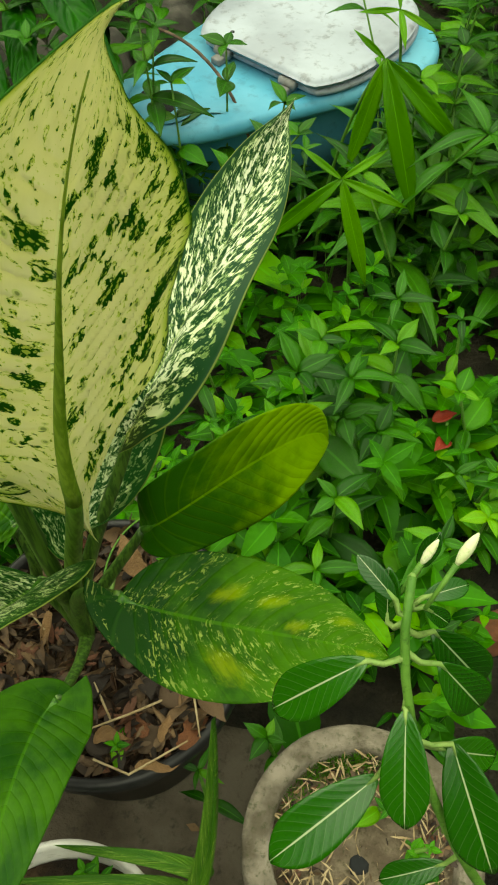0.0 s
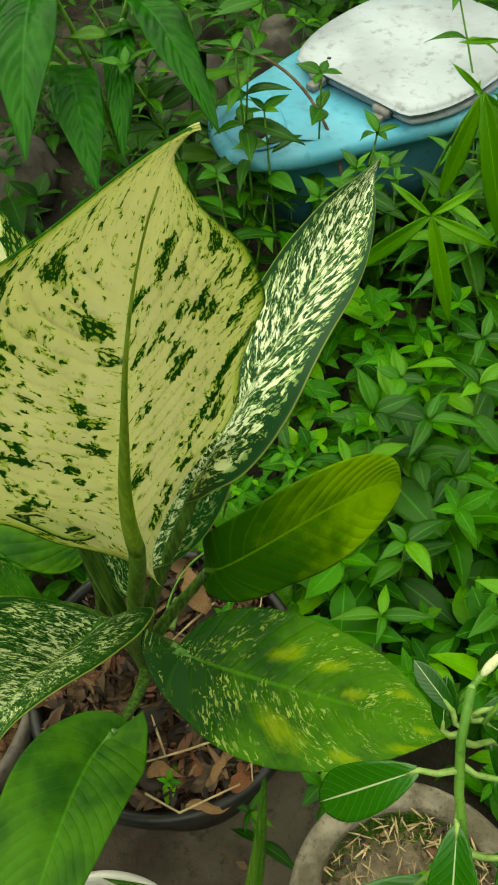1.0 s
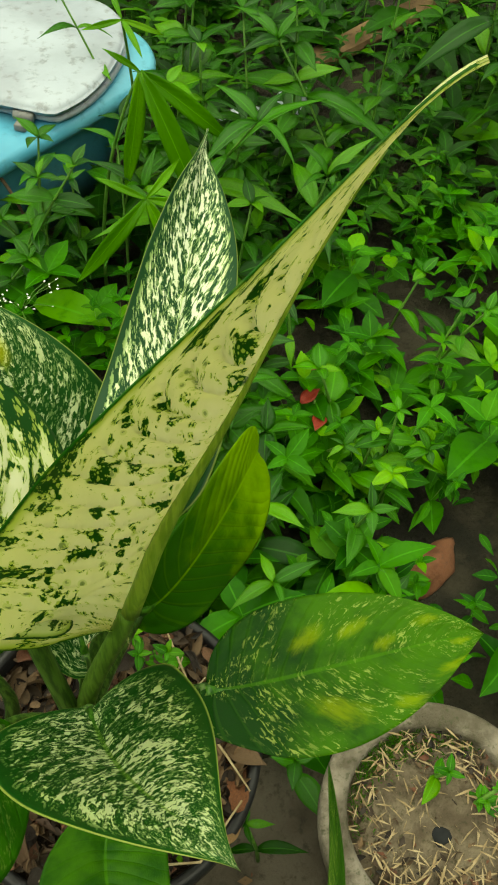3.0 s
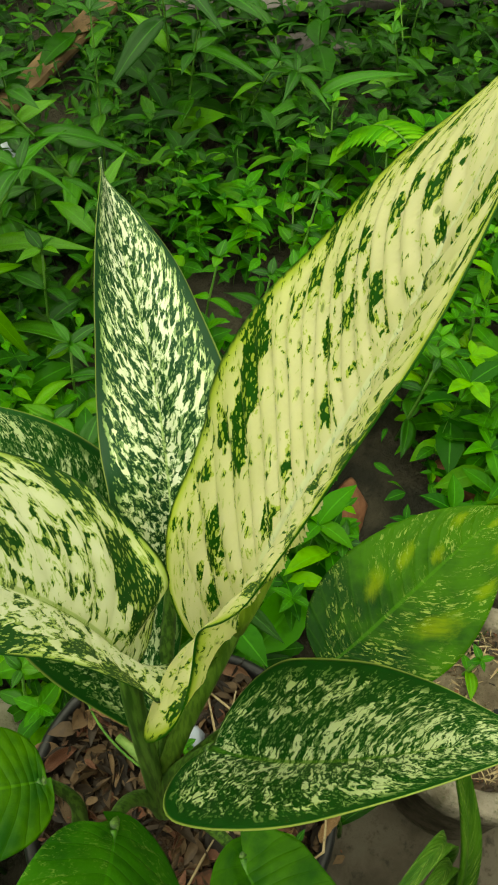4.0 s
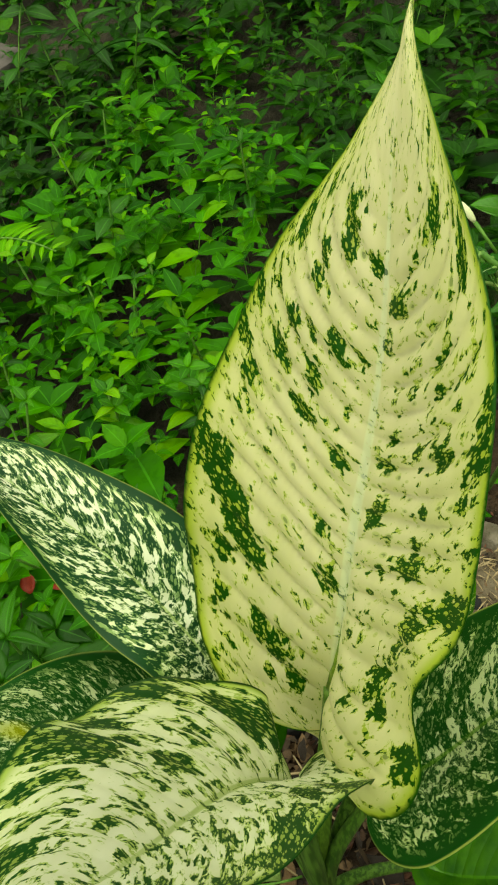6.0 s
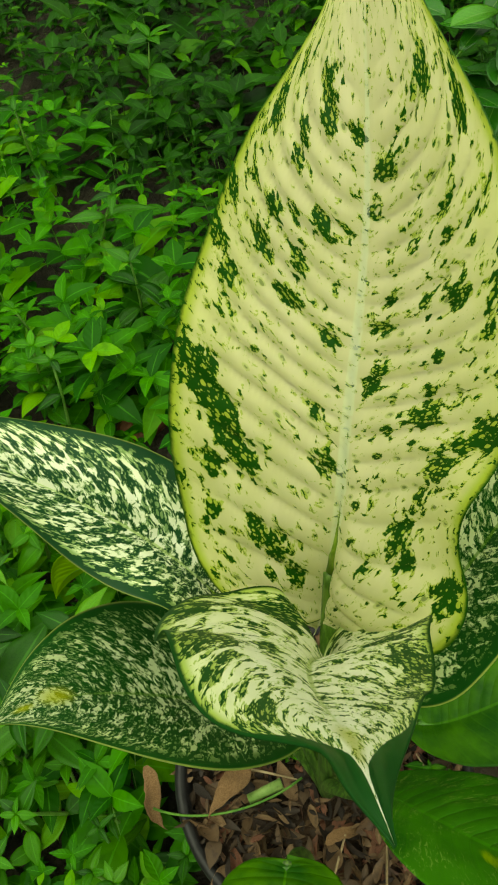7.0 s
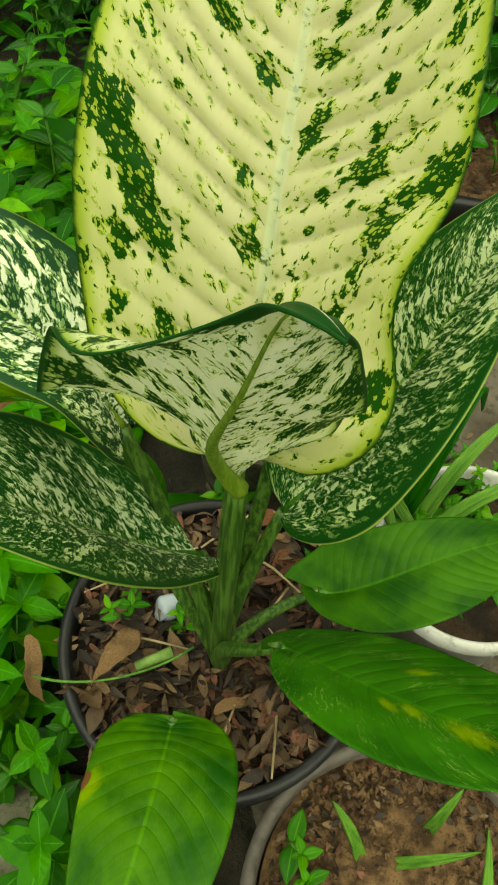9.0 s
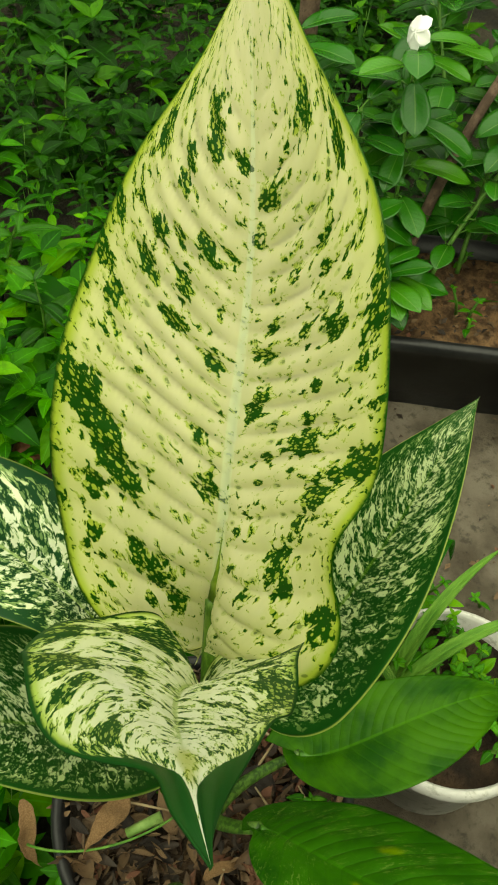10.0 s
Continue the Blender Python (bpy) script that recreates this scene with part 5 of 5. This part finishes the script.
def periwinkle(path, leaves, label, buds=(), flowers=(), single=()):
    """A stem along a smooth line with glossy leaves (place along it, turn, rise, length), pale buds and open white flowers."""
    base = tagged(new("periwinkle"), label, "plant")
    base.location = path[0]
    o = Vector(path[0])
    bm = bmesh.new()
    n = 28
    tube(bm, [bern(path, k / n)[0] - o for k in range(n + 1)], [0.0042 - 0.0022 * k / n for k in range(n + 1)], 8)
    part("stem", bm, M["stem"], base)
    for u, a, rise, length in leaves:
        p = bern(path, u)[0] - o
        stalk = Vector((math.cos(a), math.sin(a), 0.5)) * 0.014
        ob = new("leaf", GLOSSY if single else BUSH)
        ob.parent = base
        ob.matrix_basis = aim(p + stalk, a, rise, 0) @ Matrix.Scale(length, 4)
        bm = bmesh.new()
        tube(bm, [p, p + stalk * 0.5 + Vector((0, 0, 0.001)), p + stalk * 1.1], [0.0014, 0.0012, 0.001], 6)
        part("leaf_stalk", bm, M["stem"], base)
    for u, foot, tip in single:
        p, q, e = bern(path, u)[0] - o, Vector(foot) - o, Vector(tip) - o
        x = (e - q).normalized()
        z = Vector((-0.15, -0.35, 0.9))
        z = (z - x * z.dot(x)).normalized()
        ob = new("leaf", GLOSSY)
        ob.parent = base
        ob.matrix_basis = Matrix.Translation(q) @ Matrix((x, z.cross(x), z)).transposed().to_4x4() @ Matrix.Scale((e - q).length, 4)
        bm = bmesh.new()
        tube(bm, [p, p.lerp(q, 0.5) + Vector((0, 0, -0.006)), q, q + x * 0.006], [0.0017, 0.0015, 0.0013, 0.0008], 6)
        part("leaf_stalk", bm, M["pale_stem"], base)
    for p, d, s in buds:
        q, d = Vector(p) - o, Vector(d).normalized()
        bm = bmesh.new()
        tube(bm, [q - d * 0.024, q - d * 0.012, q], [0.0010, 0.0011, 0.0014], 8)
        part("bud_stalk", bm, M["stem"], base)
        bm = bmesh.new()
        tube(bm, [q + d * s * k for k in (0, 0.12, 0.35, 0.6, 0.85, 1.0)], [k * s / 0.022 for k in (0.0014, 0.0024, 0.0034, 0.0032, 0.0020, 0.0005)], 10)
        part("flower_bud", bm, M["bud"], base, "pale unopened flower bud")
    for p, face, s in flowers:
        q, face = Vector(p) - o, Vector(face).normalized()
        turn = face.to_track_quat("Z", "Y").to_matrix().to_4x4()
        flower = new("flower")
        flower.parent = base
        flower.matrix_basis = Matrix.Translation(q) @ turn
        for k in range(5):
            ob = new("petal", PETAL)
            ob.parent = flower
            ob.matrix_basis = aim(Vector(), k * 1.2566, -0.35) @ Matrix.Scale(s, 4)
    return base


periwinkle([(0.470, -0.175, 0.110), (0.435, -0.189, 0.237), (0.308, -0.149, 0.376), (0.375, -0.218, 0.488), (0.210, -0.201, 0.642), (0.216, -0.104, 0.739)],
           [],
           "periwinkle branch with glossy leaves and two pale buds",
           buds=(((0.219, -0.099, 0.742), (0.005, 0.007, 0.010), 0.013), ((0.232, -0.101, 0.750), (0.006, 0.009, 0.012), 0.016)),
           single=((0.945, (0.203, -0.133, 0.712), (0.163, -0.149, 0.669)), (0.915, (0.223, -0.146, 0.696), (0.231, -0.188, 0.659)), (0.890, (0.221, -0.156, 0.618), (0.173, -0.200, 0.581)),
                   (0.880, (0.250, -0.145, 0.659), (0.282, -0.192, 0.610)), (0.950, (0.235, -0.126, 0.705), (0.266, -0.128, 0.658)), (0.985, (0.222, -0.109, 0.731), (0.243, -0.096, 0.726)),
                   (0.975, (0.211, -0.112, 0.731), (0.193, -0.102, 0.745)), (1.000, (0.221, -0.090, 0.721), (0.225, -0.085, 0.743)), (0.985, (0.223, -0.112, 0.729), (0.238, -0.111, 0.713)),
                   (0.885, (0.247, -0.142, 0.637), (0.285, -0.133, 0.610)), (0.745, (0.265, -0.181, 0.573), (0.233, -0.193, 0.550)), (0.965, (0.232, -0.110, 0.701), (0.269, -0.113, 0.649)),
                   (0.970, (0.210, -0.115, 0.714), (0.206, -0.104, 0.740))))
rng = random.Random(8)
for bx, by, tx, ty, h in ((0.62, -0.35, 0.74, -0.42, 0.42), (0.66, -0.46, 0.74, -0.49, 0.50), (0.60, -0.5, 0.70, -0.70, 0.42), (0.58, -0.27, 0.62, -0.36, 0.30), (0.68, -0.36, 0.92, -0.38, 0.44), (0.64, -0.58, 0.84, -0.74, 0.44), (0.62, -0.42, 0.58, -0.40, 0.26), (0.70, -0.25, 0.706, -0.268, 0.468), (0.72, -0.6, 0.95, -0.62, 0.5), (0.56, -0.62, 0.62, -0.86, 0.36), (0.7, -0.7, 0.86, -0.95, 0.48)):
    path = [(bx, by, H_ - 0.02), (bx, by, 0.27), (tx, ty, h - 0.06), (tx, ty, h)]
    lv = [(0.25 + 0.75 * k / 23, k * 2.4 + rng.uniform(-0.4, 0.4), rng.uniform(-0.4, 0.5), rng.uniform(0.06, 0.10)) for k in range(24)]
    fl = {(0.66, -0.46): (((0.735, -0.480, 0.522), (-0.1, 0.75, 0.35), 0.026),), (0.70, -0.25): (((0.696, -0.258, 0.488), (-0.2, 0.3, 0.9), 0.024),)}.get((bx, by), ())
    periwinkle(path, lv, "bushy periwinkle with glossy leaves in the black trough" if not fl else "bushy periwinkle with one open white flower", flowers=fl)
trunk = tagged(new("shrub_stem"), "bare brown woody stem leaning beside the trough", "shrub")
bm = bmesh.new()
tube(bm, [bern([(0.62, -0.44, 0.15), (0.66, -0.52, 0.3), (0.78, -0.62, 0.42), (0.82, -0.86, 0.62)], k / 16)[0] for k in range(17)], [0.010 - 0.004 * k / 16 for k in range(17)], 9)
part("trunk", bm, M["bark"], trunk)
bm = bmesh.new()
tube(bm, [bern([(0.98, -0.42, 0.0), (0.98, -0.42, 0.4), (1.03, -0.46, 0.8)], k / 12)[0] for k in range(13)], [0.016] * 13, 9)
part("trunk", bm, M["bark"], trunk)


# ---------------------------------------------------------------- fleshy strap leaves
def strap(parent, pts, width, mat=None):
    d = Vector(pts[-1]) - Vector(pts[0])
    cross = Vector((-d.y, d.x, 0))
    if cross.length < 0.01:
        cross = Vector((1, 0, 0))
    part("leaf", blade(pts, [cross, cross], (width, width), ((35, 25), (35, 25)), (0.15, 0.15), (0, 0), 0.8, 0, waves=0, relief=0.0, n_u=26, n_v=4, thick=0.005), mat or M["aloe"], parent)


aloe = tagged(new("aloe"), "light green aloe with long fleshy strap leaves", "aloe")
for pts in ([(0.03, -0.2, 0.16), (0.08, -0.25, 0.28), (0.115, -0.36, 0.27)], [(0.02, -0.2, 0.16), (0.05, -0.26, 0.26), (0.04, -0.40, 0.24)],
            [(0.04, -0.19, 0.16), (0.12, -0.22, 0.27), (0.18, -0.34, 0.24)]):
    strap(aloe, pts, 0.010)
for pts, wide in (([(0.07, -0.21, 0.16), (0.128, -0.215, 0.22), (0.128, -0.155, 0.34), (0.119, -0.10, 0.46)], 0.0115), ([(0.10, -0.185, 0.17), (0.16, -0.16, 0.26), (0.06, -0.17, 0.25), (-0.02, -0.172, 0.235)], 0.011), ([(0.09, -0.21, 0.16), (0.16, -0.165, 0.24), (0.04, -0.19, 0.235), (-0.075, -0.21, 0.22)], 0.010)):
    strap(aloe, pts, wide, M["dark_aloe"])
curl = tagged(new("dark_strap_leaf"), "dark green curled strap leaf beside the aloe", "leaf")
strap(curl, [(0.04, -0.18, 0.16), (0.08, -0.24, 0.33), (0.14, -0.29, 0.36), (0.12, -0.30, 0.27)], 0.012, M["dark_leaf"])
spider = tagged(new("strap_leaf_plant"), "thin green strap leaves growing in the brown pot", "plant")
for pts in ([(-0.25, -0.05, 0.185), (-0.22, -0.045, 0.24), (-0.197, -0.032, 0.25)], [(-0.24, -0.11, 0.185), (-0.23, -0.12, 0.25), (-0.217, -0.14, 0.26)], [(-0.25, -0.06, 0.185), (-0.262, -0.10, 0.23), (-0.265, -0.137, 0.25)], [(-0.33, -0.12, 0.185), (-0.30, -0.135, 0.24), (-0.25, -0.15, 0.25)]):
    strap(spider, pts, 0.006)
rng = random.Random(21)
for cx, cy, r, z, k in ((-0.03, 0.027, 0.11, 0.2, 7), (0.0, -0.262, 0.085, 0.155, 44), (0.58, -0.55, 0.08, 0.155, 6), (0.66, -0.42, 0.05, 0.155, 5), (0.2, -0.42, 0.16, 0.012, 12), (0.37, -0.30, 0.06, 0.012, 6), (0.51, -0.17, 0.09, 0.11, 6), (-0.25, -0.01, 0.05, 0.185, 4), (0.30, -0.09, 0.05, 0.185, 3)):
    for _ in range(k):
        a, q = rng.uniform(0, 6.28), r * math.sqrt(rng.random())
        w = weed_plant(cx + q * math.cos(a), cy + q * math.sin(a), rng.uniform(0.03, 0.06), rng.uniform(0.016, 0.027), rng, False, "small green seedling growing in the pot soil", "seedlings in the pots", 1.0, True)
        w.location.z = z

# ---------------------------------------------------------------- leaf litter
rng = random.Random(17)
DRY = []
for k in range(8):
    w = (0.55, 0.3, 0.45, 0.7, 0.38, 0.6, 0.22, 0.5)[k]
    vs, fs, uvs = leaf_template(1.0, w, 8, 3, 0.2, 0.1, 0.1)
    out = []
    curl = (5.5, 0.6, 3.5, 1.2, 7.0, 2.4, 1.0, 4.5)[k]
    for x, y, z in vs:
        a = curl * y  # rolled up across its width, bowed along its length
        yy, zz = math.sin(a) / curl, (1 - math.cos(a)) / curl
        bow = 0.25 * math.sin(3.1 * x + k)
        out.append((x * (1 - 0.1 * abs(y)), yy + 0.10 * math.sin(2.5 * x + 2 * k), zz + bow * 0.4 + z * 0.3 + 0.05 * noise.noise((x * 5, y * 7, k * 3))))
    DRY.append(template_mesh("dry_leaf", (np.array(out), fs, uvs), M["dry"], 0.012))
for k in range(260):
    a, q = rng.uniform(0, 6.28), 0.128 * math.sqrt(rng.random())
    ob = new("dry_leaf", DRY[rng.randrange(8)])
    s = rng.uniform(0.010, 0.024) if rng.random() < 0.7 else rng.uniform(0.024, 0.045)
    ob.matrix_basis = aim(Vector((-0.03 + q * math.cos(a), 0.027 + q * math.sin(a), 0.213 + rng.uniform(0, 0.012))), rng.uniform(0, 6.28), rng.uniform(-0.35, 0.3), rng.choice((0, 0, 3.1)) + rng.uniform(-0.7, 0.7)) @ Matrix.Diagonal((s, s * rng.uniform(0.5, 1.3), s * rng.uniform(0.6, 1.8), 1))
    tagged(ob, "curled brown dry leaf lying on the pot soil", "dry leaf", "dry leaves in the pot")
CURLED = {}
for red in (False, True):
    for k in range(3):
        vs, fs, uvs = leaf_template(1.0, (0.42, 0.30, 0.5)[k], 18, 4, 0.0, 0.0, 0.0, (0.35, 0.45, 0.4)[k], 1.7)
        curl = (4.5, 6.5, 3.0)[k]
        out = []
        for x, y, z in vs:
            c = curl * (0.4 + 1.1 * x)  # rolls up more towards the tip
            y *= 1 + 0.5 * noise.noise((x * 7, k * 4, 3 if y > 0 else 8))
            out.append((x, math.sin(c * y) / c + 0.13 * math.sin(4.5 * x + k), (1 - math.cos(c * y)) / c + 0.24 * math.sin(3.2 * x + k) - 0.24 * math.sin(k) + 0.06 * noise.noise((x * 6, y * 9, k)) + 0.05 * math.sin(16 * x + 3 * k) * abs(y) * 2))
        CURLED[red, k] = template_mesh("curled_leaf", (np.array(out), fs, uvs), M["rust" if red else "tan"], 0.010)
for lab, foot, tip, k in (('large pale tan dry leaf on the pot soil', (-0.013, -0.077, 0.226), (0.023, -0.063, 0.228), 0),
    ('long curled tan dry leaf on the pot soil', (0.056, -0.065, 0.226), (0.052, -0.028, 0.232), 1),
    ('large reddish-brown dry leaf on the pot soil', (0.081, -0.068, 0.226), (0.075, -0.017, 0.236), 5),
    ('orange-brown dry leaf on the pot soil', (0.035, -0.097, 0.226), (0.072, -0.079, 0.23), 7),
    ('brown dry leaf hanging in the weeds beside the pot', (0.034, 0.213, 0.17), (-0.034, 0.2, 0.14), 4),
    ('long curled brown dry leaf on the pot soil', (-0.003, 0.099, 0.228), (-0.055, 0.142, 0.232), 0),
    ('reddish-brown dry leaf on the pot soil', (0.038, -0.053, 0.226), (-0.009, -0.053, 0.23), 2),
    ('brown dry leaf on the pot soil', (-0.104, 0.043, 0.226), (-0.085, 0.002, 0.23), 7)):
    p, q = Vector(foot), Vector(tip)
    d = q - p
    ob = new("dry_leaf", CURLED[("red" in lab, k % 3)])
    ob.matrix_basis = aim(p, math.atan2(d.y, d.x), math.asin(d.z / d.length), 0.2) @ Matrix.Scale(d.length, 4)
    tagged(ob, lab, "dry leaf")
for line in ([(-0.009, -0.092, 0.224), (0.029, -0.1, 0.227), (0.078, -0.061, 0.233)], [(0.046, -0.023, 0.225), (0.019, -0.044, 0.232), (-0.019, -0.067, 0.232)], [(-0.133, -0.002, 0.222), (-0.116, -0.009, 0.23), (-0.165, 0.01, 0.225)]):
    bm = bmesh.new()
    tube(bm, [Vector(p) for p in line], [0.0013, 0.0014, 0.0010], 6)
    tagged(part("twig", bm, M["straw"]), "thin straw-coloured twig on the pot soil", "twig", "twigs in the pot")
bm = bmesh.new()
tube(bm, [bern([(-0.016, 0.2, 0.2), (-0.05, 0.161, 0.24), (-0.059, 0.099, 0.245), (-0.038, 0.049, 0.235)], k / 14)[0] for k in range(15)], [0.0013] * 15, 6)
tagged(part("vine_stem", bm, M["stem"]), "thin yellow-green vine lying across the pot rim", "vine")
bm = bmesh.new()
tube(bm, [Vector(p) for p in ((-0.042, 0.104, 0.235), (-0.038, 0.069, 0.238))], [0.0045, 0.0055], 10)
tagged(part("cut_stalk", bm, M["pale_stem"]), "pale green cut stalk lying on the litter", "stalk")
for k in range(9):
    a, q = rng.uniform(0, 6.28), 0.12 * math.sqrt(rng.random())
    p = Vector((-0.03 + q * math.cos(a), 0.027 + q * math.sin(a), 0.226))
    d = Vector((math.cos(a * 3), math.sin(a * 3), rng.uniform(-0.1, 0.1))) * rng.uniform(0.02, 0.06)
    bm = bmesh.new()
    tube(bm, [p - d, p + Vector((0, 0, 0.003)), p + d], [0.0012, 0.0014, 0.0008], 5)
    tagged(part("twig", bm, M["straw"]), "thin straw-coloured twig on the pot soil", "twig", "twigs in the pot")
crumbs, straws = Drift(), Drift()
LUMP = leaf_template(1.0, 0.9, 2, 1, 0.7, 0.5)
for _ in range(1500):
    a, q = rng.uniform(0, 6.28), 0.12 * math.sqrt(rng.random())
    crumbs.add(LUMP, aim(Vector((-0.29 + q * math.cos(a), -0.07 + q * math.sin(a), 0.198 + rng.uniform(0, 0.006))), rng.uniform(0, 6.28), rng.uniform(-0.6, 0.6), rng.uniform(-1, 1)), rng.uniform(0.003, 0.011))
tagged(crumbs.build("soil_crumbs", M["crumbs"]), "orange-brown soil crumbs in the brown pot", "soil", kind="stuff")
SPLINT = leaf_template(1.0, 0.12, 2, 1, 0.3, 0.1)
for _ in range(420):
    a, q = rng.uniform(0, 6.28), 0.08 * math.sqrt(rng.random())
    straws.add(SPLINT, aim(Vector((0.256 + q * math.cos(a), -0.117 + q * math.sin(a), 0.2 + rng.uniform(0, 0.006))), rng.uniform(0, 6.28), rng.uniform(-0.3, 0.3), rng.uniform(-1, 1)), rng.uniform(0.008, 0.024))
tagged(straws.build("straw_bits", M["straw"]), "bits of pale straw strewn on the soil", "straw", kind="stuff")
litter = Drift()
BITS = []
for k in range(5):
    w, curl = (0.35, 0.6, 0.2, 0.45, 0.8)[k], (4.0, 2.0, 1.0, 6.0, 2.8)[k]
    vs, fs, uvs = leaf_template(1.0, w, 4, 2, 0.1, 0.1, 0.1)
    BITS.append((np.array([(x, math.sin(curl * y) / curl, (1 - math.cos(curl * y)) / curl + 0.12 * math.sin(3 * x + k) + z * 0.3) for x, y, z in vs]), fs, uvs))
for _ in range(850):
    a, q = rng.uniform(0, 6.28), 0.131 * math.sqrt(rng.random())
    litter.add(BITS[rng.randrange(5)], aim(Vector((-0.03 + q * math.cos(a), 0.027 + q * math.sin(a), 0.211 + rng.uniform(0, 0.010))), rng.uniform(0, 6.28), rng.uniform(-0.5, 0.5), rng.uniform(-1.2, 1.2)), rng.uniform(0.010, 0.030))
tagged(litter.build("leaf_litter", M["chips"]), "broken brown dry leaves covering the pot soil", "leaf litter", kind="stuff")
chips = Drift()
CH = leaf_template(1.0, 0.6, 2, 1, 0.4, 0.3)
for cx, cy, r, z, m in ((-0.03, 0.027, 0.13, 0.209, 900), (0.256, -0.117, 0.082, 0.197, 600), (-0.29, -0.07, 0.118, 0.197, 1100), (0.51, -0.17, 0.105, 0.117, 400)):
    for _ in range(m):
        a, q = rng.uniform(0, 6.28), r * math.sqrt(rng.random())
        chips.add(CH, aim(Vector((cx + q * math.cos(a), cy + q * math.sin(a), z + rng.uniform(0.0, 0.006))), rng.uniform(0, 6.28), rng.uniform(-0.5, 0.5), rng.uniform(-1, 1)), rng.uniform(0.003, 0.013))
for _ in range(500):
    p = t0 - tu * rng.uniform(0.02, 0.6) + tw * rng.uniform(0.02, 0.22)
    chips.add(CH, aim(Vector((p.x, p.y, 0.158 + rng.uniform(0, 0.006))), rng.uniform(0, 6.28), rng.uniform(-0.5, 0.5), rng.uniform(-1, 1)), rng.uniform(0.005, 0.016))
for _ in range(900):
    x, y = rng.uniform(-0.2, 0.75), rng.uniform(-1.1, -0.05)
    if all(math.hypot(x - cx, y - cy) > cr for cx, cy, cr in POTS):
        chips.add(CH, aim(Vector((x, y, 0.014 + rng.uniform(0, 0.003))), rng.uniform(0, 6.28), rng.uniform(-0.3, 0.3), rng.uniform(-0.6, 0.6)), rng.uniform(0.004, 0.02) * rng.random() + 0.003)
tagged(chips.build("bark_chips", M["chips"]), "brown and straw-coloured bark chips strewn on the pot soil", "bark chips", kind="stuff")
boulder("pebble", (0.256, -0.135, 0.196), (0.012, 0.011, 0.009), M["hole_shade_pebble"], "smooth black pebble on the soil of the concrete pot", "pebble", 0.4)
boulder("pebble", (-0.236, -0.085, 0.196), (0.009, 0.006, 0.005), M["lid"], "white crumb on the soil of the brown pot", "pebble", 1.4)
boulder("pebble", (0.012, 0.062, 0.212), (0.015, 0.013, 0.016), M["lid"], "pale grey lump among the dry leaves in the pot", "pebble", 2.4)
moss = Drift()
for _ in range(900):
    a, q = rng.gauss(1.9, 0.55), 0.082 * (1 - 0.35 * abs(rng.gauss(0, 0.5)))
    moss.add(SPLINT, aim(Vector((0.256 + q * math.cos(a), -0.117 + q * math.sin(a), 0.196)), rng.uniform(0, 6.28), rng.uniform(0.3, 1.4), rng.uniform(-1, 1)), rng.uniform(0.005, 0.013))
tagged(moss.build("moss", M["moss"]), "dark green moss along the inside of the concrete rim", "moss", kind="stuff")
# red-leaved weed
red_weed = tagged(new("red_leaf"), "small red leaves among the green weeds", "leaf")
RED = template_mesh("red_blade", leaf_template(1.0, 0.6, 6, 2, 0.3, 0.2), M["red"], 0.01)
for x, y, z, a in ((0.30, 0.43, 0.15, 0.4), (0.335, 0.455, 0.16, 2.0), (0.325, 0.41, 0.14, 4.1)):
    ob = new("leaf", RED)
    ob.parent = red_weed
    ob.matrix_basis = aim(Vector((x, y, z)), a, 0.3) @ Matrix.Scale(0.035, 4)
bm = bmesh.new()
tube(bm, [Vector((0.32, 0.43, 0)), Vector((0.318, 0.432, 0.08)), Vector((0.32, 0.43, 0.15))], [0.002] * 3, 6)
part("stem", bm, M["stem"], red_weed)
# sprig of tiny white flowers
sprig = tagged(new("flower_sprig"), "thin sprig of tiny white flowers among the weeds", "flower")
sprig.location = (-0.045, 0.64, 0.0)
bm = bmesh.new()
tube(bm, [Vector(), Vector((0.004, -0.006, 0.14)), Vector((0.0, -0.02, 0.22))], [0.0016, 0.0013, 0.0008], 6)
part("stem", bm, M["stem"], sprig)
BLOSSOM = template_mesh("blossom", leaf_template(1.0, 0.8, 4, 2, 0.3, 0.2), M["petal"], 0.05)
for k in range(22):
    q = Vector((rng.uniform(-0.035, 0.055), rng.uniform(-0.03, 0.0), rng.uniform(0.225, 0.262)))
    if k % 3 == 0:
        bm = bmesh.new()
        tube(bm, [Vector((0.0, -0.02, 0.22)), q * 0.5 + Vector((0.0, -0.01, 0.118)), q], [0.0006, 0.0005, 0.0004], 5)
        part("stalk", bm, M["stem"], sprig)
    for j in range(2):
        ob = new("blossom", BLOSSOM)
        ob.parent = sprig
        ob.matrix_basis = aim(q, rng.uniform(0, 6.28), 0.6) @ Matrix.Scale(0.0027, 4)
# fern
fern = tagged(new("fern"), "bright yellow-green fern frond among the weeds", "fern")
FERN = template_mesh("frond_leaflet", leaf_template(1.0, 0.26, 5, 1, 0.2, 0.3), M["fern"], 0.01)
f0, f1, f2 = Vector((1.04, 0.78, 0.0)), Vector((1.02, 0.72, 0.27)), Vector((0.965, 0.53, 0.19))
bm = bmesh.new()
tube(bm, [bern([f0, f1, f2], k / 16)[0] for k in range(17)], [0.002] * 17, 6)
part("stem", bm, M["stem"], fern)
for k in range(15):
    u = 0.35 + 0.63 * k / 14
    p, d = bern([f0, f1, f2], u)
    a = math.atan2(d.y, d.x)
    for sgn in (-1, 1):
        ob = new("leaflet", FERN)
        ob.parent = fern
        ob.matrix_basis = aim(p, a + sgn * 1.15, 0.1, 0) @ Matrix.Scale(0.095 * (1 - 0.75 * k / 14) + 0.008, 4)
